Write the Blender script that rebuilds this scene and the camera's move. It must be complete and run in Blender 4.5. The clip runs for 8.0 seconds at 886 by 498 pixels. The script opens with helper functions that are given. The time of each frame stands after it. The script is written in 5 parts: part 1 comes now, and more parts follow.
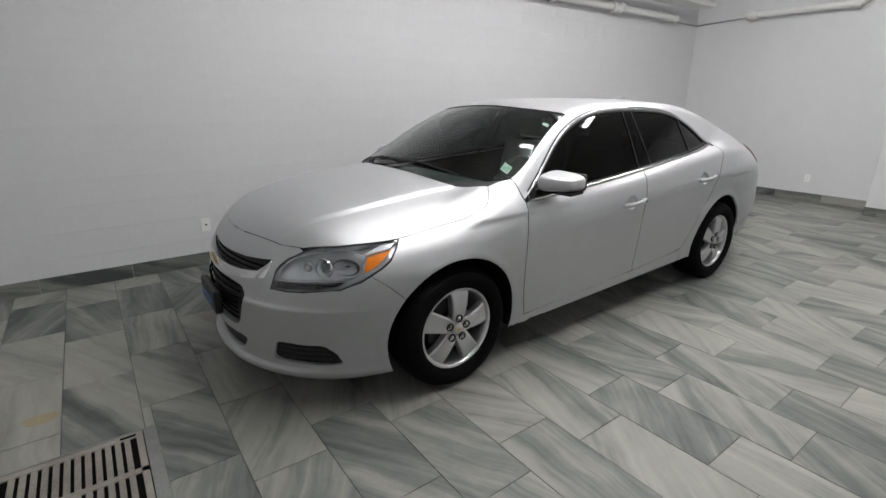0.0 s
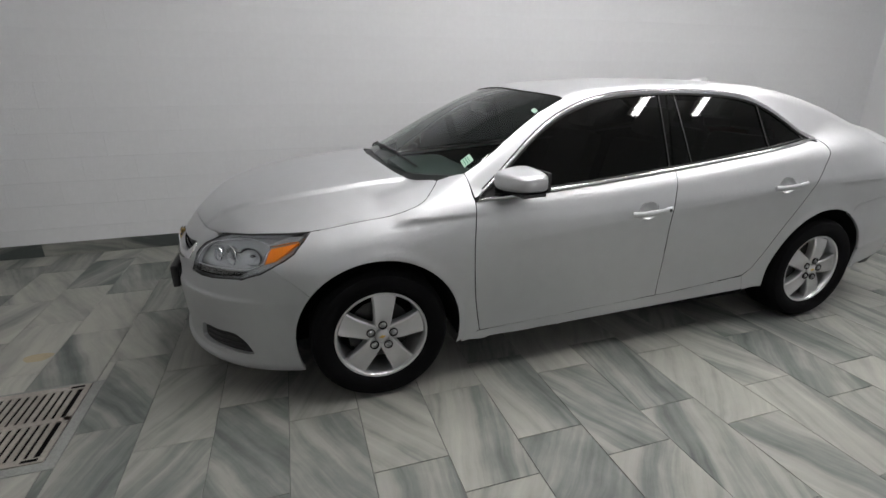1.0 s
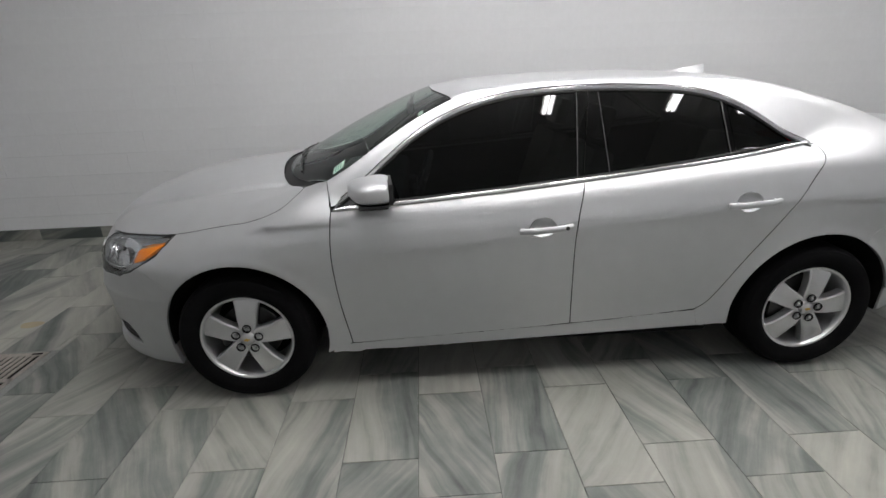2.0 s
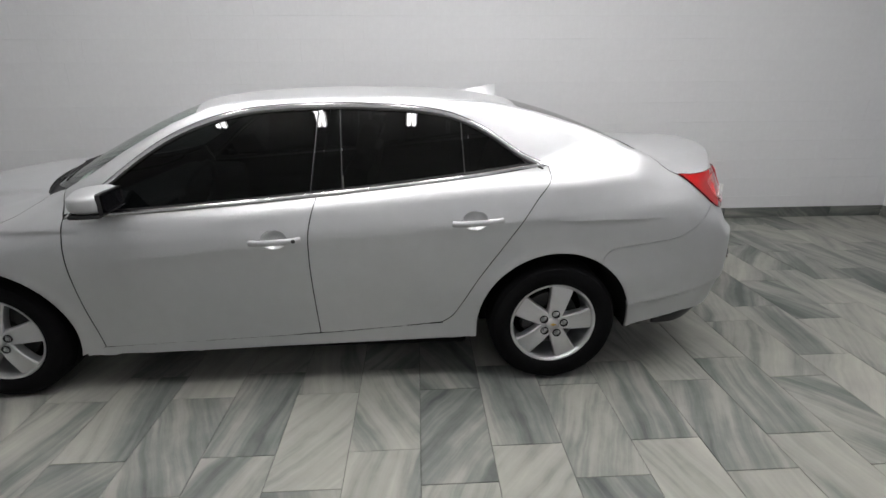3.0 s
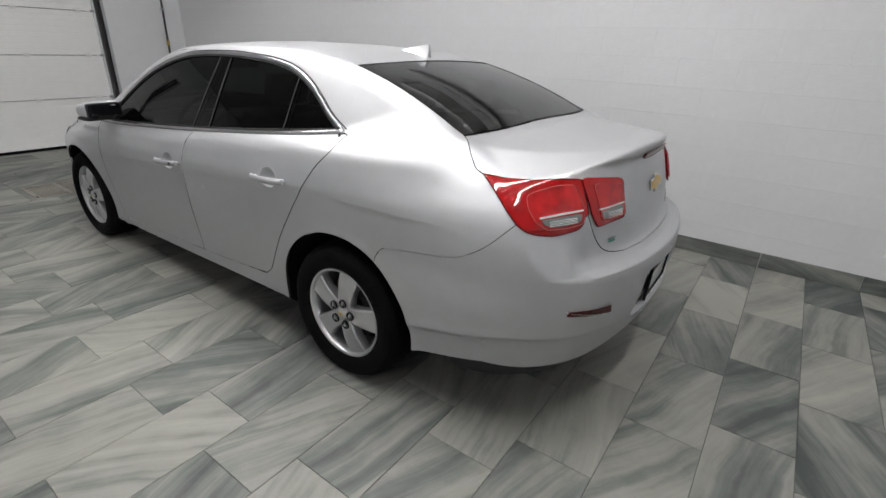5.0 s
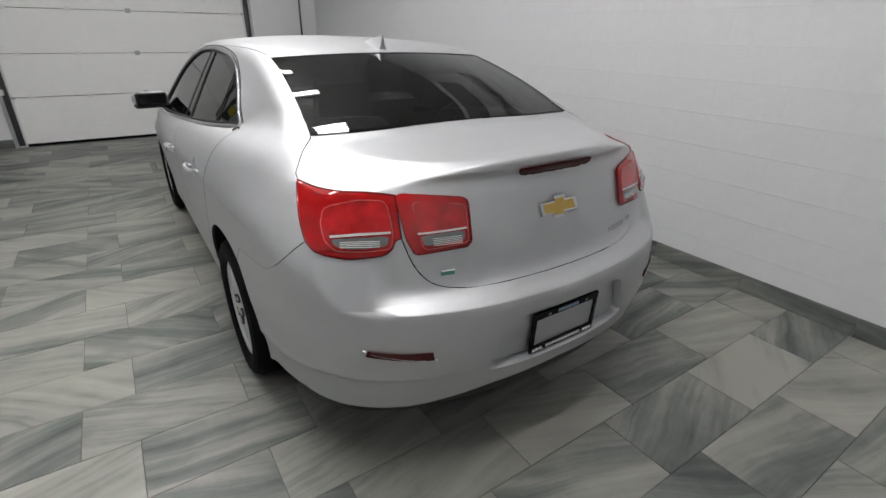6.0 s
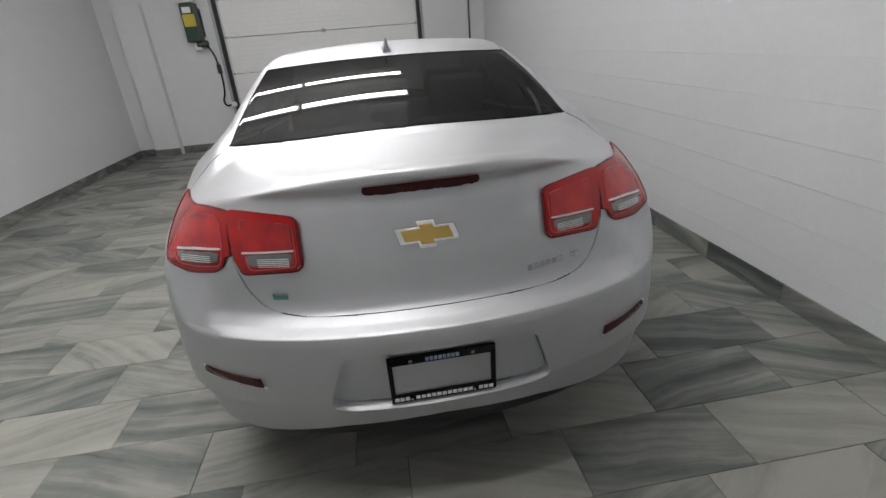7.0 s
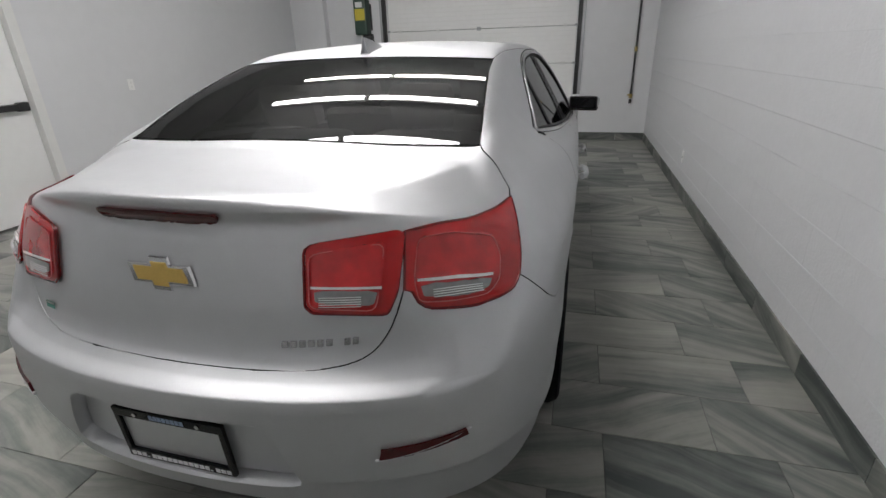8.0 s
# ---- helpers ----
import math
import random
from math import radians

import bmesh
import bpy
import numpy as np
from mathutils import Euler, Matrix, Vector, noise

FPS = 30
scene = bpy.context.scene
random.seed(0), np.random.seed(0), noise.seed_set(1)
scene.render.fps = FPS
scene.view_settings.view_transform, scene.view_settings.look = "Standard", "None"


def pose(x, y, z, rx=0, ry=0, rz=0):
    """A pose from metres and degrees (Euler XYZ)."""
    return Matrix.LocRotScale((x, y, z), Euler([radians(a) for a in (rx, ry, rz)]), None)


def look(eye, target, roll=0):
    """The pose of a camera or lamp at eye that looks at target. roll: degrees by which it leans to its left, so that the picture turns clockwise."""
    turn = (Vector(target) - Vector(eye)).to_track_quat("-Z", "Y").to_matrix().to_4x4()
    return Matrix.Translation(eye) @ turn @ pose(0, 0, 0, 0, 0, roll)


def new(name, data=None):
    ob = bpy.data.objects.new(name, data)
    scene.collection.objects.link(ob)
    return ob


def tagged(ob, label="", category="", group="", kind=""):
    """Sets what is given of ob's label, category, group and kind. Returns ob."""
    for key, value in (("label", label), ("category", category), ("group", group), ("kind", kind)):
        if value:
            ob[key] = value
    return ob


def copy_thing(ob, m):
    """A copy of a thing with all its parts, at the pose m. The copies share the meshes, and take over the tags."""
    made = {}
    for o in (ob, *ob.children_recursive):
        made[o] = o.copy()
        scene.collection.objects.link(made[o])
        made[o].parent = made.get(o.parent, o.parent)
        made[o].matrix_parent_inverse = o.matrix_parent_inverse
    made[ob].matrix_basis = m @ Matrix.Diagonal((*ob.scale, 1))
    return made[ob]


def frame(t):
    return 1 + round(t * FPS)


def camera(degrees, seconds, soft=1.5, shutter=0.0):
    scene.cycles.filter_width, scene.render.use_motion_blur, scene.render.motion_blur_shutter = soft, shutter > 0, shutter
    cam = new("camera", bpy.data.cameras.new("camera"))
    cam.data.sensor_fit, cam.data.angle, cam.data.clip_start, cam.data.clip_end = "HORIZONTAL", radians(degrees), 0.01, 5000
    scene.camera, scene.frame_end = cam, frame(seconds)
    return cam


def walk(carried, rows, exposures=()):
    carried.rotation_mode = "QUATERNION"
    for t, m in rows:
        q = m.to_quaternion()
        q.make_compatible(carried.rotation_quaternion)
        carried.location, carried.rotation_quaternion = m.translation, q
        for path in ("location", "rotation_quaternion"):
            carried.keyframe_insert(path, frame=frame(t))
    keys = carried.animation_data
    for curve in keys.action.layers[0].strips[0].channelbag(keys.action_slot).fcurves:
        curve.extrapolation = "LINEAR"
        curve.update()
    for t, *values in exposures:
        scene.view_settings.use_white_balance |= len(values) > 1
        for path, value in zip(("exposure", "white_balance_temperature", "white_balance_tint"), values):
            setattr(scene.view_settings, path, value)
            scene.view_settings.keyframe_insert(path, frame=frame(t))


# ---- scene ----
cam = camera(85.8, 8.0)
PATH = [
    (0, (-1.384, -2.619, 1.465), (-0.252, -1.086, 0.857), 0.4),
    (0.3, (-1.087, -2.73, 1.443), (-0.061, -1.125, 0.832), -1.8),
    (0.5, (-0.857, -2.791, 1.449), (0.027, -1.098, 0.856), 0.0),
    (0.8, (-0.558, -2.849, 1.47), (0.126, -1.087, 0.815), 0.3),
    (1, (-0.32, -2.845, 1.455), (0.247, -1.047, 0.787), -0.1),
    (1.2, (-0.076, -2.826, 1.466), (0.419, -1.013, 0.782), 1.6),
    (2.3, (1.236, -2.934, 1.518), (1.234, -1.06, 0.819), -3.5),
    (2.5, (1.479, -2.95, 1.544), (1.582, -1.082, 0.838), -1.7),
    (2.8, (1.83, -2.996, 1.539), (2.017, -1.123, 0.864), -3.6),
    (3, (2.065, -3.013, 1.537), (2.161, -1.139, 0.845), -0.3),
    (3.3, (2.44, -3.012, 1.531), (2.216, -1.181, 0.758), -2.8),
    (3.5, (2.687, -2.954, 1.51), (2.292, -1.143, 0.758), -2.1),
    (3.8, (3.035, -2.839, 1.518), (2.514, -1.062, 0.762), 1.8),
    (4, (3.247, -2.764, 1.533), (2.588, -1.016, 0.82), -0.2),
    (4.3, (3.581, -2.651, 1.51), (2.668, -1.017, 0.807), 2.9),
    (4.5, (3.77, -2.551, 1.518), (2.679, -1.052, 0.767), 0.9),
    (4.8, (4.055, -2.314, 1.467), (2.882, -0.867, 0.74), -0.7),
    (5, (4.2, -2.163, 1.479), (3.14, -0.662, 0.69), 2.2),
    (5.2, (4.363, -1.981, 1.497), (3.255, -0.511, 0.715), -1.3),
    (6.3, (4.898, -0.852, 1.469), (3.296, 0.034, 0.663), 0.9),
    (6.5, (4.941, -0.645, 1.452), (3.285, 0.206, 0.722), -0.9),
    (6.8, (5.001, -0.305, 1.438), (3.212, 0.179, 0.687), -0.4),
    (7, (4.985, -0.102, 1.454), (3.168, 0.113, 0.646), -4.8),
    (7.3, (4.887, 0.233, 1.399), (3.048, 0.302, 0.617), -2.1),
    (7.5, (4.804, 0.429, 1.412), (3.009, 0.596, 0.545), -1.3),
    (7.8, (4.653, 0.702, 1.422), (2.815, 0.546, 0.648), -4.1),
    (8, (4.55, 0.879, 1.418), (2.772, 0.384, 0.647), -1.7),
]
walk(cam, [(t, look(eye, target, roll)) for t, eye, target, roll in PATH],
     exposures=((0, 0), (4.5, 0), (6.5, -.15), (8, -.2)))

# ---- light: an indoor room lit by its ceiling tubes alone ----
world = bpy.data.worlds.new("world")
scene.world = world
world.use_nodes = True
world.node_tree.nodes["Background"].inputs[0].default_value = (0.01, 0.01, 0.01, 1)
world.node_tree.nodes["Background"].inputs[1].default_value = 0.2
TUBE_POWER = 42.0       # emission of the fluorescent tubes
scene.view_settings.exposure = 0.0

# ---- materials ----
def mat(name, base, rough=0.5, metal=0.0, vary=0.0, scale=8.0, bump=0.0, bump_scale=60.0, coat=0.0, spec=0.5, random_tone=0.0):
    """A principled material with tone variation at two scales, fine relief and, for repeats, a tone of their own."""
    m = bpy.data.materials.new(name)
    m.use_nodes = True
    nt = m.node_tree
    p = nt.nodes["Principled BSDF"]
    p.inputs["Roughness"].default_value = rough
    p.inputs["Metallic"].default_value = metal
    p.inputs["Coat Weight"].default_value = coat
    p.inputs["Coat Roughness"].default_value = 0.06
    p.inputs["Specular IOR Level"].default_value = spec
    p.inputs["Base Color"].default_value = (*base, 1)
    co = nt.nodes.new("ShaderNodeTexCoord")
    if vary or random_tone:
        big = nt.nodes.new("ShaderNodeTexNoise")
        big.inputs["Scale"].default_value = scale * 0.25
        big.inputs["Detail"].default_value = 3
        small = nt.nodes.new("ShaderNodeTexNoise")
        small.inputs["Scale"].default_value = scale * 4
        small.inputs["Detail"].default_value = 6
        add = nt.nodes.new("ShaderNodeMath")
        add.operation = "ADD"
        for n in (big, small):
            nt.links.new(co.outputs["Object"], n.inputs["Vector"])
        nt.links.new(big.outputs["Fac"], add.inputs[0])
        nt.links.new(small.outputs["Fac"], add.inputs[1])
        span = nt.nodes.new("ShaderNodeMapRange")
        span.inputs["From Min"].default_value = 0.6
        span.inputs["From Max"].default_value = 1.4
        span.inputs["To Min"].default_value = 1 - vary
        span.inputs["To Max"].default_value = 1 + vary
        nt.links.new(add.outputs[0], span.inputs["Value"])
        tone = span.outputs["Result"]
        if random_tone:
            info = nt.nodes.new("ShaderNodeObjectInfo")
            own = nt.nodes.new("ShaderNodeMapRange")
            own.inputs["To Min"].default_value = 1 - random_tone
            own.inputs["To Max"].default_value = 1 + random_tone
            nt.links.new(info.outputs["Random"], own.inputs["Value"])
            both = nt.nodes.new("ShaderNodeMath")
            both.operation = "MULTIPLY"
            nt.links.new(tone, both.inputs[0])
            nt.links.new(own.outputs["Result"], both.inputs[1])
            tone = both.outputs[0]
        col = nt.nodes.new("ShaderNodeVectorMath")
        col.operation = "SCALE"
        col.inputs[0].default_value = base
        nt.links.new(tone, col.inputs["Scale"])
        nt.links.new(col.outputs[0], p.inputs["Base Color"])
    if bump:
        n = nt.nodes.new("ShaderNodeTexNoise")
        n.inputs["Scale"].default_value = bump_scale
        n.inputs["Detail"].default_value = 4
        nt.links.new(co.outputs["Object"], n.inputs["Vector"])
        b = nt.nodes.new("ShaderNodeBump")
        b.inputs["Strength"].default_value = bump
        b.inputs["Distance"].default_value = 0.004
        nt.links.new(n.outputs["Fac"], b.inputs["Height"])
        nt.links.new(b.outputs["Normal"], p.inputs["Normal"])
    return m


def glass(name, tint, gloss=0.08):
    """A coated pane: tinted see-through, with a mirror gloss that grows towards grazing."""
    m = bpy.data.materials.new(name)
    m.use_nodes = True
    nt = m.node_tree
    nt.nodes.remove(nt.nodes["Principled BSDF"])
    out = nt.nodes["Material Output"]
    clear = nt.nodes.new("ShaderNodeBsdfTransparent")
    clear.inputs["Color"].default_value = (*tint, 1)
    shine = nt.nodes.new("ShaderNodeBsdfGlossy")
    shine.inputs["Roughness"].default_value = 0.0
    # gloss head-on, rising to a mirror at grazing
    weight = nt.nodes.new("ShaderNodeLayerWeight")
    weight.inputs["Blend"].default_value = 0.5
    power = nt.nodes.new("ShaderNodeMath")
    power.operation = "POWER"
    power.inputs[1].default_value = 5.0
    nt.links.new(weight.outputs["Facing"], power.inputs[0])
    fres = nt.nodes.new("ShaderNodeMath")
    fres.operation = "MULTIPLY_ADD"
    fres.inputs[1].default_value = 1 - gloss
    fres.inputs[2].default_value = gloss
    nt.links.new(power.outputs[0], fres.inputs[0])
    mix = nt.nodes.new("ShaderNodeMixShader")
    nt.links.new(fres.outputs[0], mix.inputs["Fac"])
    nt.links.new(clear.outputs[0], mix.inputs[1])
    nt.links.new(shine.outputs[0], mix.inputs[2])
    nt.links.new(mix.outputs[0], out.inputs["Surface"])
    return m


def glow(name, colour, strength):
    m = bpy.data.materials.new(name)
    m.use_nodes = True
    p = m.node_tree.nodes["Principled BSDF"]
    p.inputs["Base Color"].default_value = (*colour, 1)
    p.inputs["Emission Color"].default_value = (*colour, 1)
    p.inputs["Emission Strength"].default_value = strength
    return m


def stone_tile(name, upright=False):
    """Porcelain planks with a marble print: long soft veins, each plank with its own stretch and tone."""
    m = bpy.data.materials.new(name)
    m.use_nodes = True
    nt = m.node_tree
    p = nt.nodes["Principled BSDF"]
    co = nt.nodes.new("ShaderNodeTexCoord")
    info = nt.nodes.new("ShaderNodeObjectInfo")
    geo = nt.nodes.new("ShaderNodeNewGeometry")
    own = nt.nodes.new("ShaderNodeMath")
    own.operation = "ADD"
    nt.links.new(info.outputs["Random"], own.inputs[0])
    nt.links.new(geo.outputs["Random Per Island"], own.inputs[1])
    white = nt.nodes.new("ShaderNodeTexWhiteNoise")
    white.noise_dimensions = "1D"
    nt.links.new(own.outputs[0], white.inputs["W"])
    far = nt.nodes.new("ShaderNodeVectorMath")
    far.operation = "MULTIPLY_ADD"
    far.inputs[1].default_value = (40, 40, 40)
    nt.links.new(white.outputs["Color"], far.inputs[0])
    if upright:    # planks stood on edge along a wall: veins run along them
        apart = nt.nodes.new("ShaderNodeSeparateXYZ")
        nt.links.new(co.outputs["Object"], apart.inputs[0])
        run = nt.nodes.new("ShaderNodeMath")
        run.operation = "ADD"
        nt.links.new(apart.outputs["X"], run.inputs[0])
        nt.links.new(apart.outputs["Y"], run.inputs[1])
        laid = nt.nodes.new("ShaderNodeCombineXYZ")
        nt.links.new(apart.outputs["Z"], laid.inputs["X"])
        nt.links.new(run.outputs[0], laid.inputs["Y"])
        nt.links.new(laid.outputs[0], far.inputs[2])
    else:
        nt.links.new(co.outputs["Object"], far.inputs[2])
    # each plank's veins lean their own way
    lean = nt.nodes.new("ShaderNodeMapRange")
    lean.inputs["To Min"].default_value = -0.75
    lean.inputs["To Max"].default_value = 0.75
    nt.links.new(white.outputs["Value"], lean.inputs["Value"])
    turn = nt.nodes.new("ShaderNodeVectorRotate")
    turn.rotation_type = "Z_AXIS"
    nt.links.new(far.outputs[0], turn.inputs["Vector"])
    nt.links.new(lean.outputs["Result"], turn.inputs["Angle"])
    warp = nt.nodes.new("ShaderNodeTexNoise")
    warp.inputs["Scale"].default_value = 2.2
    warp.inputs["Detail"].default_value = 3
    nt.links.new(turn.outputs[0], warp.inputs["Vector"])
    push = nt.nodes.new("ShaderNodeVectorMath")
    push.operation = "MULTIPLY_ADD"
    push.inputs[1].default_value = (0.11, 0.0, 0.0)
    nt.links.new(warp.outputs["Color"], push.inputs[0])
    nt.links.new(turn.outputs[0], push.inputs[2])
    def layer(across, along, detail, rough):
        m2 = nt.nodes.new("ShaderNodeMapping")
        m2.inputs["Scale"].default_value = (across, along, 1)
        nt.links.new(push.outputs[0], m2.inputs["Vector"])
        n2 = nt.nodes.new("ShaderNodeTexNoise")
        n2.inputs["Scale"].default_value = 1.0
        n2.inputs["Detail"].default_value = detail
        n2.inputs["Roughness"].default_value = rough
        nt.links.new(m2.outputs[0], n2.inputs["Vector"])
        return n2
    broad = layer(6.5, .7, 3, .5)
    veins = layer(26.0, 1.3, 9, .62)
    grain = layer(9.0, 6.0, 8, .65)
    total = None
    for node, weight in ((broad, .62), (veins, .33), (grain, .17)):
        k = nt.nodes.new("ShaderNodeMath")
        k.operation = "MULTIPLY_ADD"
        k.inputs[1].default_value = weight
        k.inputs[2].default_value = 0.0
        nt.links.new(node.outputs["Fac"], k.inputs[0])
        if total:
            nt.links.new(total.outputs[0], k.inputs[2])
        total = k
    ramp_node = nt.nodes.new("ShaderNodeValToRGB")
    e = ramp_node.color_ramp.elements
    e[0].position, e[0].color = 0.36, (0.062, 0.072, 0.068, 1)
    e[1].position, e[1].color = 0.72, (0.33, 0.322, 0.29, 1)
    mid = e.new(0.485)
    mid.color = (0.152, 0.160, 0.149, 1)
    light = e.new(0.575)
    light.color = (0.245, 0.245, 0.222, 1)
    shift = nt.nodes.new("ShaderNodeMapRange")
    shift.inputs["To Min"].default_value = -0.15 if upright else -0.10
    shift.inputs["To Max"].default_value = 0.0 if upright else 0.075
    split = nt.nodes.new("ShaderNodeSeparateColor")
    nt.links.new(white.outputs["Color"], split.inputs[0])
    nt.links.new(split.outputs["Blue"], shift.inputs["Value"])
    add = nt.nodes.new("ShaderNodeMath")
    add.operation = "ADD"
    nt.links.new(total.outputs[0], add.inputs[0])
    nt.links.new(shift.outputs["Result"], add.inputs[1])
    nt.links.new(add.outputs[0], ramp_node.inputs["Fac"])
    nt.links.new(ramp_node.outputs["Color"], p.inputs["Base Color"])
    p.inputs["Roughness"].default_value = 0.45
    p.inputs["Specular IOR Level"].default_value = 0.3
    b = nt.nodes.new("ShaderNodeBump")
    b.inputs["Strength"].default_value = 0.12
    b.inputs["Distance"].default_value = 0.003
    nt.links.new(veins.outputs["Fac"], b.inputs["Height"])
    nt.links.new(b.outputs["Normal"], p.inputs["Normal"])
    return m


M_TILE = stone_tile("marble_look_porcelain")
M_GROUT = mat("grout", (.085, .085, .08), .9, vary=.4, scale=6)
M_BLOCK = mat("painted_block", (.71, .715, .727), .5, vary=.035, scale=5, bump=.5, bump_scale=70, random_tone=.004)
M_WALL = mat("painted_wall", (.71, .715, .725), .55, vary=.025, scale=2, bump=.1, bump_scale=120)
M_CEIL = mat("ceiling_paint", (.62, .62, .61), .8, vary=.03, scale=2)
M_WHITE = mat("white_enamel", (.78, .78, .76), .4, vary=.03, scale=4)
M_DOOR = mat("white_door_panel", (.87, .87, .855), .38, vary=.025, scale=3, bump=.06, bump_scale=150)
M_PLATE = mat("white_plastic", (.88, .88, .87), .35)
M_GALV = mat("galvanised_steel", (.42, .43, .44), .42, .85, vary=.15, scale=20)
M_DARKSTEEL = mat("dark_steel", (.06, .06, .06), .45, .6, vary=.2, scale=20)
M_RUBBER = mat("black_rubber", (.0045, .0045, .005), .85, vary=.25, scale=25, bump=.1, bump_scale=200, spec=.08)
M_GRATE = mat("worn_grey_iron", (.30, .275, .245), .6, .35, vary=.3, scale=25, bump=.3, bump_scale=120)
# near-black that holds the shade of the drain's openings
M_PITSHADE = mat("drain_pit_shade", (.003, .003, .003), .95, spec=.1)
M_GREEN = mat("green_housing", (.02, .05, .035), .4, vary=.2)
M_YELLOW = mat("yellow_label", (.62, .5, .05), .5, vary=.1)
M_BRASS = mat("brass", (.5, .38, .14), .35, .9, vary=.15)
M_PAINT = mat("silver_metallic_paint", (.545, .553, .566), .47, .74, vary=.03, scale=60, coat=.12)
M_CHROME = mat("chrome", (.78, .78, .79), .12, 1.0)
M_TRIM = mat("bright_trim", (.55, .55, .56), .22, 1.0, vary=.04)
M_ALLOY = mat("alloy_rim", (.60, .60, .61), .33, .75, vary=.03, scale=10, coat=.4)
M_BLACK = mat("black_plastic", (.008, .008, .009), .5, vary=.2, scale=30, bump=.05, bump_scale=300)
M_GLOSSBLACK = mat("gloss_black", (.006, .006, .007), .02, spec=.25)
M_LINER = mat("dark_underbody", (.006, .006, .006), .95, vary=.3, spec=.1)
# shade of the panel gaps put in as black; also the window rubber
M_GAPSHADE_SEAL = mat("gap_black", (.015, .015, .015), .8)
M_GLASSRUN = mat("grey_glass_edge", (.05, .05, .053), .3, vary=.1, scale=30)
M_TINT = glass("privacy_glass", (.03, .032, .034), .035)
M_SCREEN = glass("windscreen_glass", (.66, .78, .72), .05)
M_REARGLASS = glass("tinted_rear_glass", (.06, .062, .062))
M_LENS = glass("clear_lens", (.88, .9, .92))
M_REDLENS = mat("red_lens", (.33, .0015, .0025), .05, vary=.25, scale=7, spec=.5, coat=.3)
M_REDDEEP = mat("deep_red_lens", (.05, .002, .003), .06, spec=.4)
M_REDEDGE = mat("dark_red_lens_edge", (.13, .001, .002), .1, spec=.4)
# the uneven red stands in for bright spots of light inside the cell
M_REDCELL = mat("dusky_red_cell", (.36, .008, .01), .05, vary=.7, scale=5, spec=.5, coat=.4)
M_REDRIM = mat("pale_red_rim", (.5, .10, .10), .1, vary=.4, scale=30, spec=.5)
M_WHITEBAR = mat("pale_lamp_bar", (.72, .70, .70), .2, .2, coat=.6, vary=.1, scale=40)
M_CLEARBAR = mat("clear_reverse_lens", (.20, .185, .185), .15, .4, coat=1.0, vary=.3, scale=14)
M_AMBER = mat("amber_lens", (.95, .25, .008), .12, vary=.12, scale=50, spec=.35)
M_REFLECT = mat("lamp_reflector", (.80, .81, .83), .2, .7, vary=.15, scale=30)
M_PROJECTOR = mat("grey_projector_glass", (.22, .23, .24), .06, .2, vary=.1, scale=40)
M_GOLD = mat("gold_badge", (.62, .42, .12), .3, .55, vary=.1, scale=60)
M_SEAT = mat("grey_seat_cloth", (.3, .285, .26), .85, vary=.15, scale=20)
M_DASH = mat("dark_dashboard", (.06, .062, .066), .65, vary=.1)
M_PAPER = mat("paper_sticker", (.75, .8, .74), .7, vary=.08, scale=60)
M_TEALINK = mat("teal_print", (.08, .25, .2), .7)
M_INK = mat("white_print", (.8, .8, .8), .5)
M_BLUE = mat("blue_sheen", (.05, .12, .28), .5)
M_SKYPRINT = mat("pale_blue_print", (.28, .36, .5), .5)
M_TUBE = glow("fluorescent_tube", (1.0, .984, .988), TUBE_POWER)
M_AMBERSTAIN = mat("floor_stain", (.33, .27, .17), .6, vary=.2, scale=30)
M_MORTAR = mat("pale_mortar", (.21, .215, .205), .85, vary=.25, scale=25, bump=.3, bump_scale=80)
M_SKIRT = stone_tile("marble_look_skirting", True)

# ---- building blocks ----
def part(name, bm, material, parent=None, label="", smooth=False):
    """Links a bmesh as one mesh object, under a thing or a part."""
    me = bpy.data.meshes.new(name)
    bm.normal_update()
    bm.to_mesh(me)
    bm.free()
    me.materials.append(material)
    if smooth:
        for f in me.polygons:
            f.use_smooth = True
        me.set_sharp_from_angle(angle=radians(38))
    ob = new(name, me)
    if parent:
        ob.parent = parent
    if label:
        ob["label"] = label
    return ob


def thing(name, label, category, group="", kind="", at=(0, 0, 0)):
    ob = new(name)
    ob.location = at
    return tagged(ob, label, category, group, kind)


def box(bm, lo, hi, bevel=0.0, m=None):
    """A box from corner to corner, its edges softened."""
    made = bmesh.ops.create_cube(bm, size=1)["verts"]
    for v in made:
        v.co = Vector([lo[i] + (v.co[i] + .5) * (hi[i] - lo[i]) for i in range(3)])
    if bevel:
        edges = list({e for v in made for e in v.link_edges})
        made = bmesh.ops.bevel(bm, geom=edges, offset=bevel, segments=2, affect="EDGES", profile=.6)["verts"]
    if m:
        for v in made:
            v.co = m @ v.co
    return made


def boxed(lo, hi, bevel=0.0):
    bm = bmesh.new()
    box(bm, lo, hi, bevel)
    return bm


def lathe(bm, profile, steps=48, m=Matrix(), closed=False):
    """Turns (radius, height) points round the y axis."""
    rings = []
    for r, h in profile:
        rings.append([bm.verts.new(m @ Vector((r * math.cos(a), h, r * math.sin(a)))) for a in (2 * math.pi * i / steps for i in range(steps))])
    pairs = list(zip(rings, rings[1:])) + ([(rings[-1], rings[0])] if closed else [])
    for a, b in pairs:
        for i in range(steps):
            bm.faces.new((a[i], a[(i + 1) % steps], b[(i + 1) % steps], b[i]))
    return rings


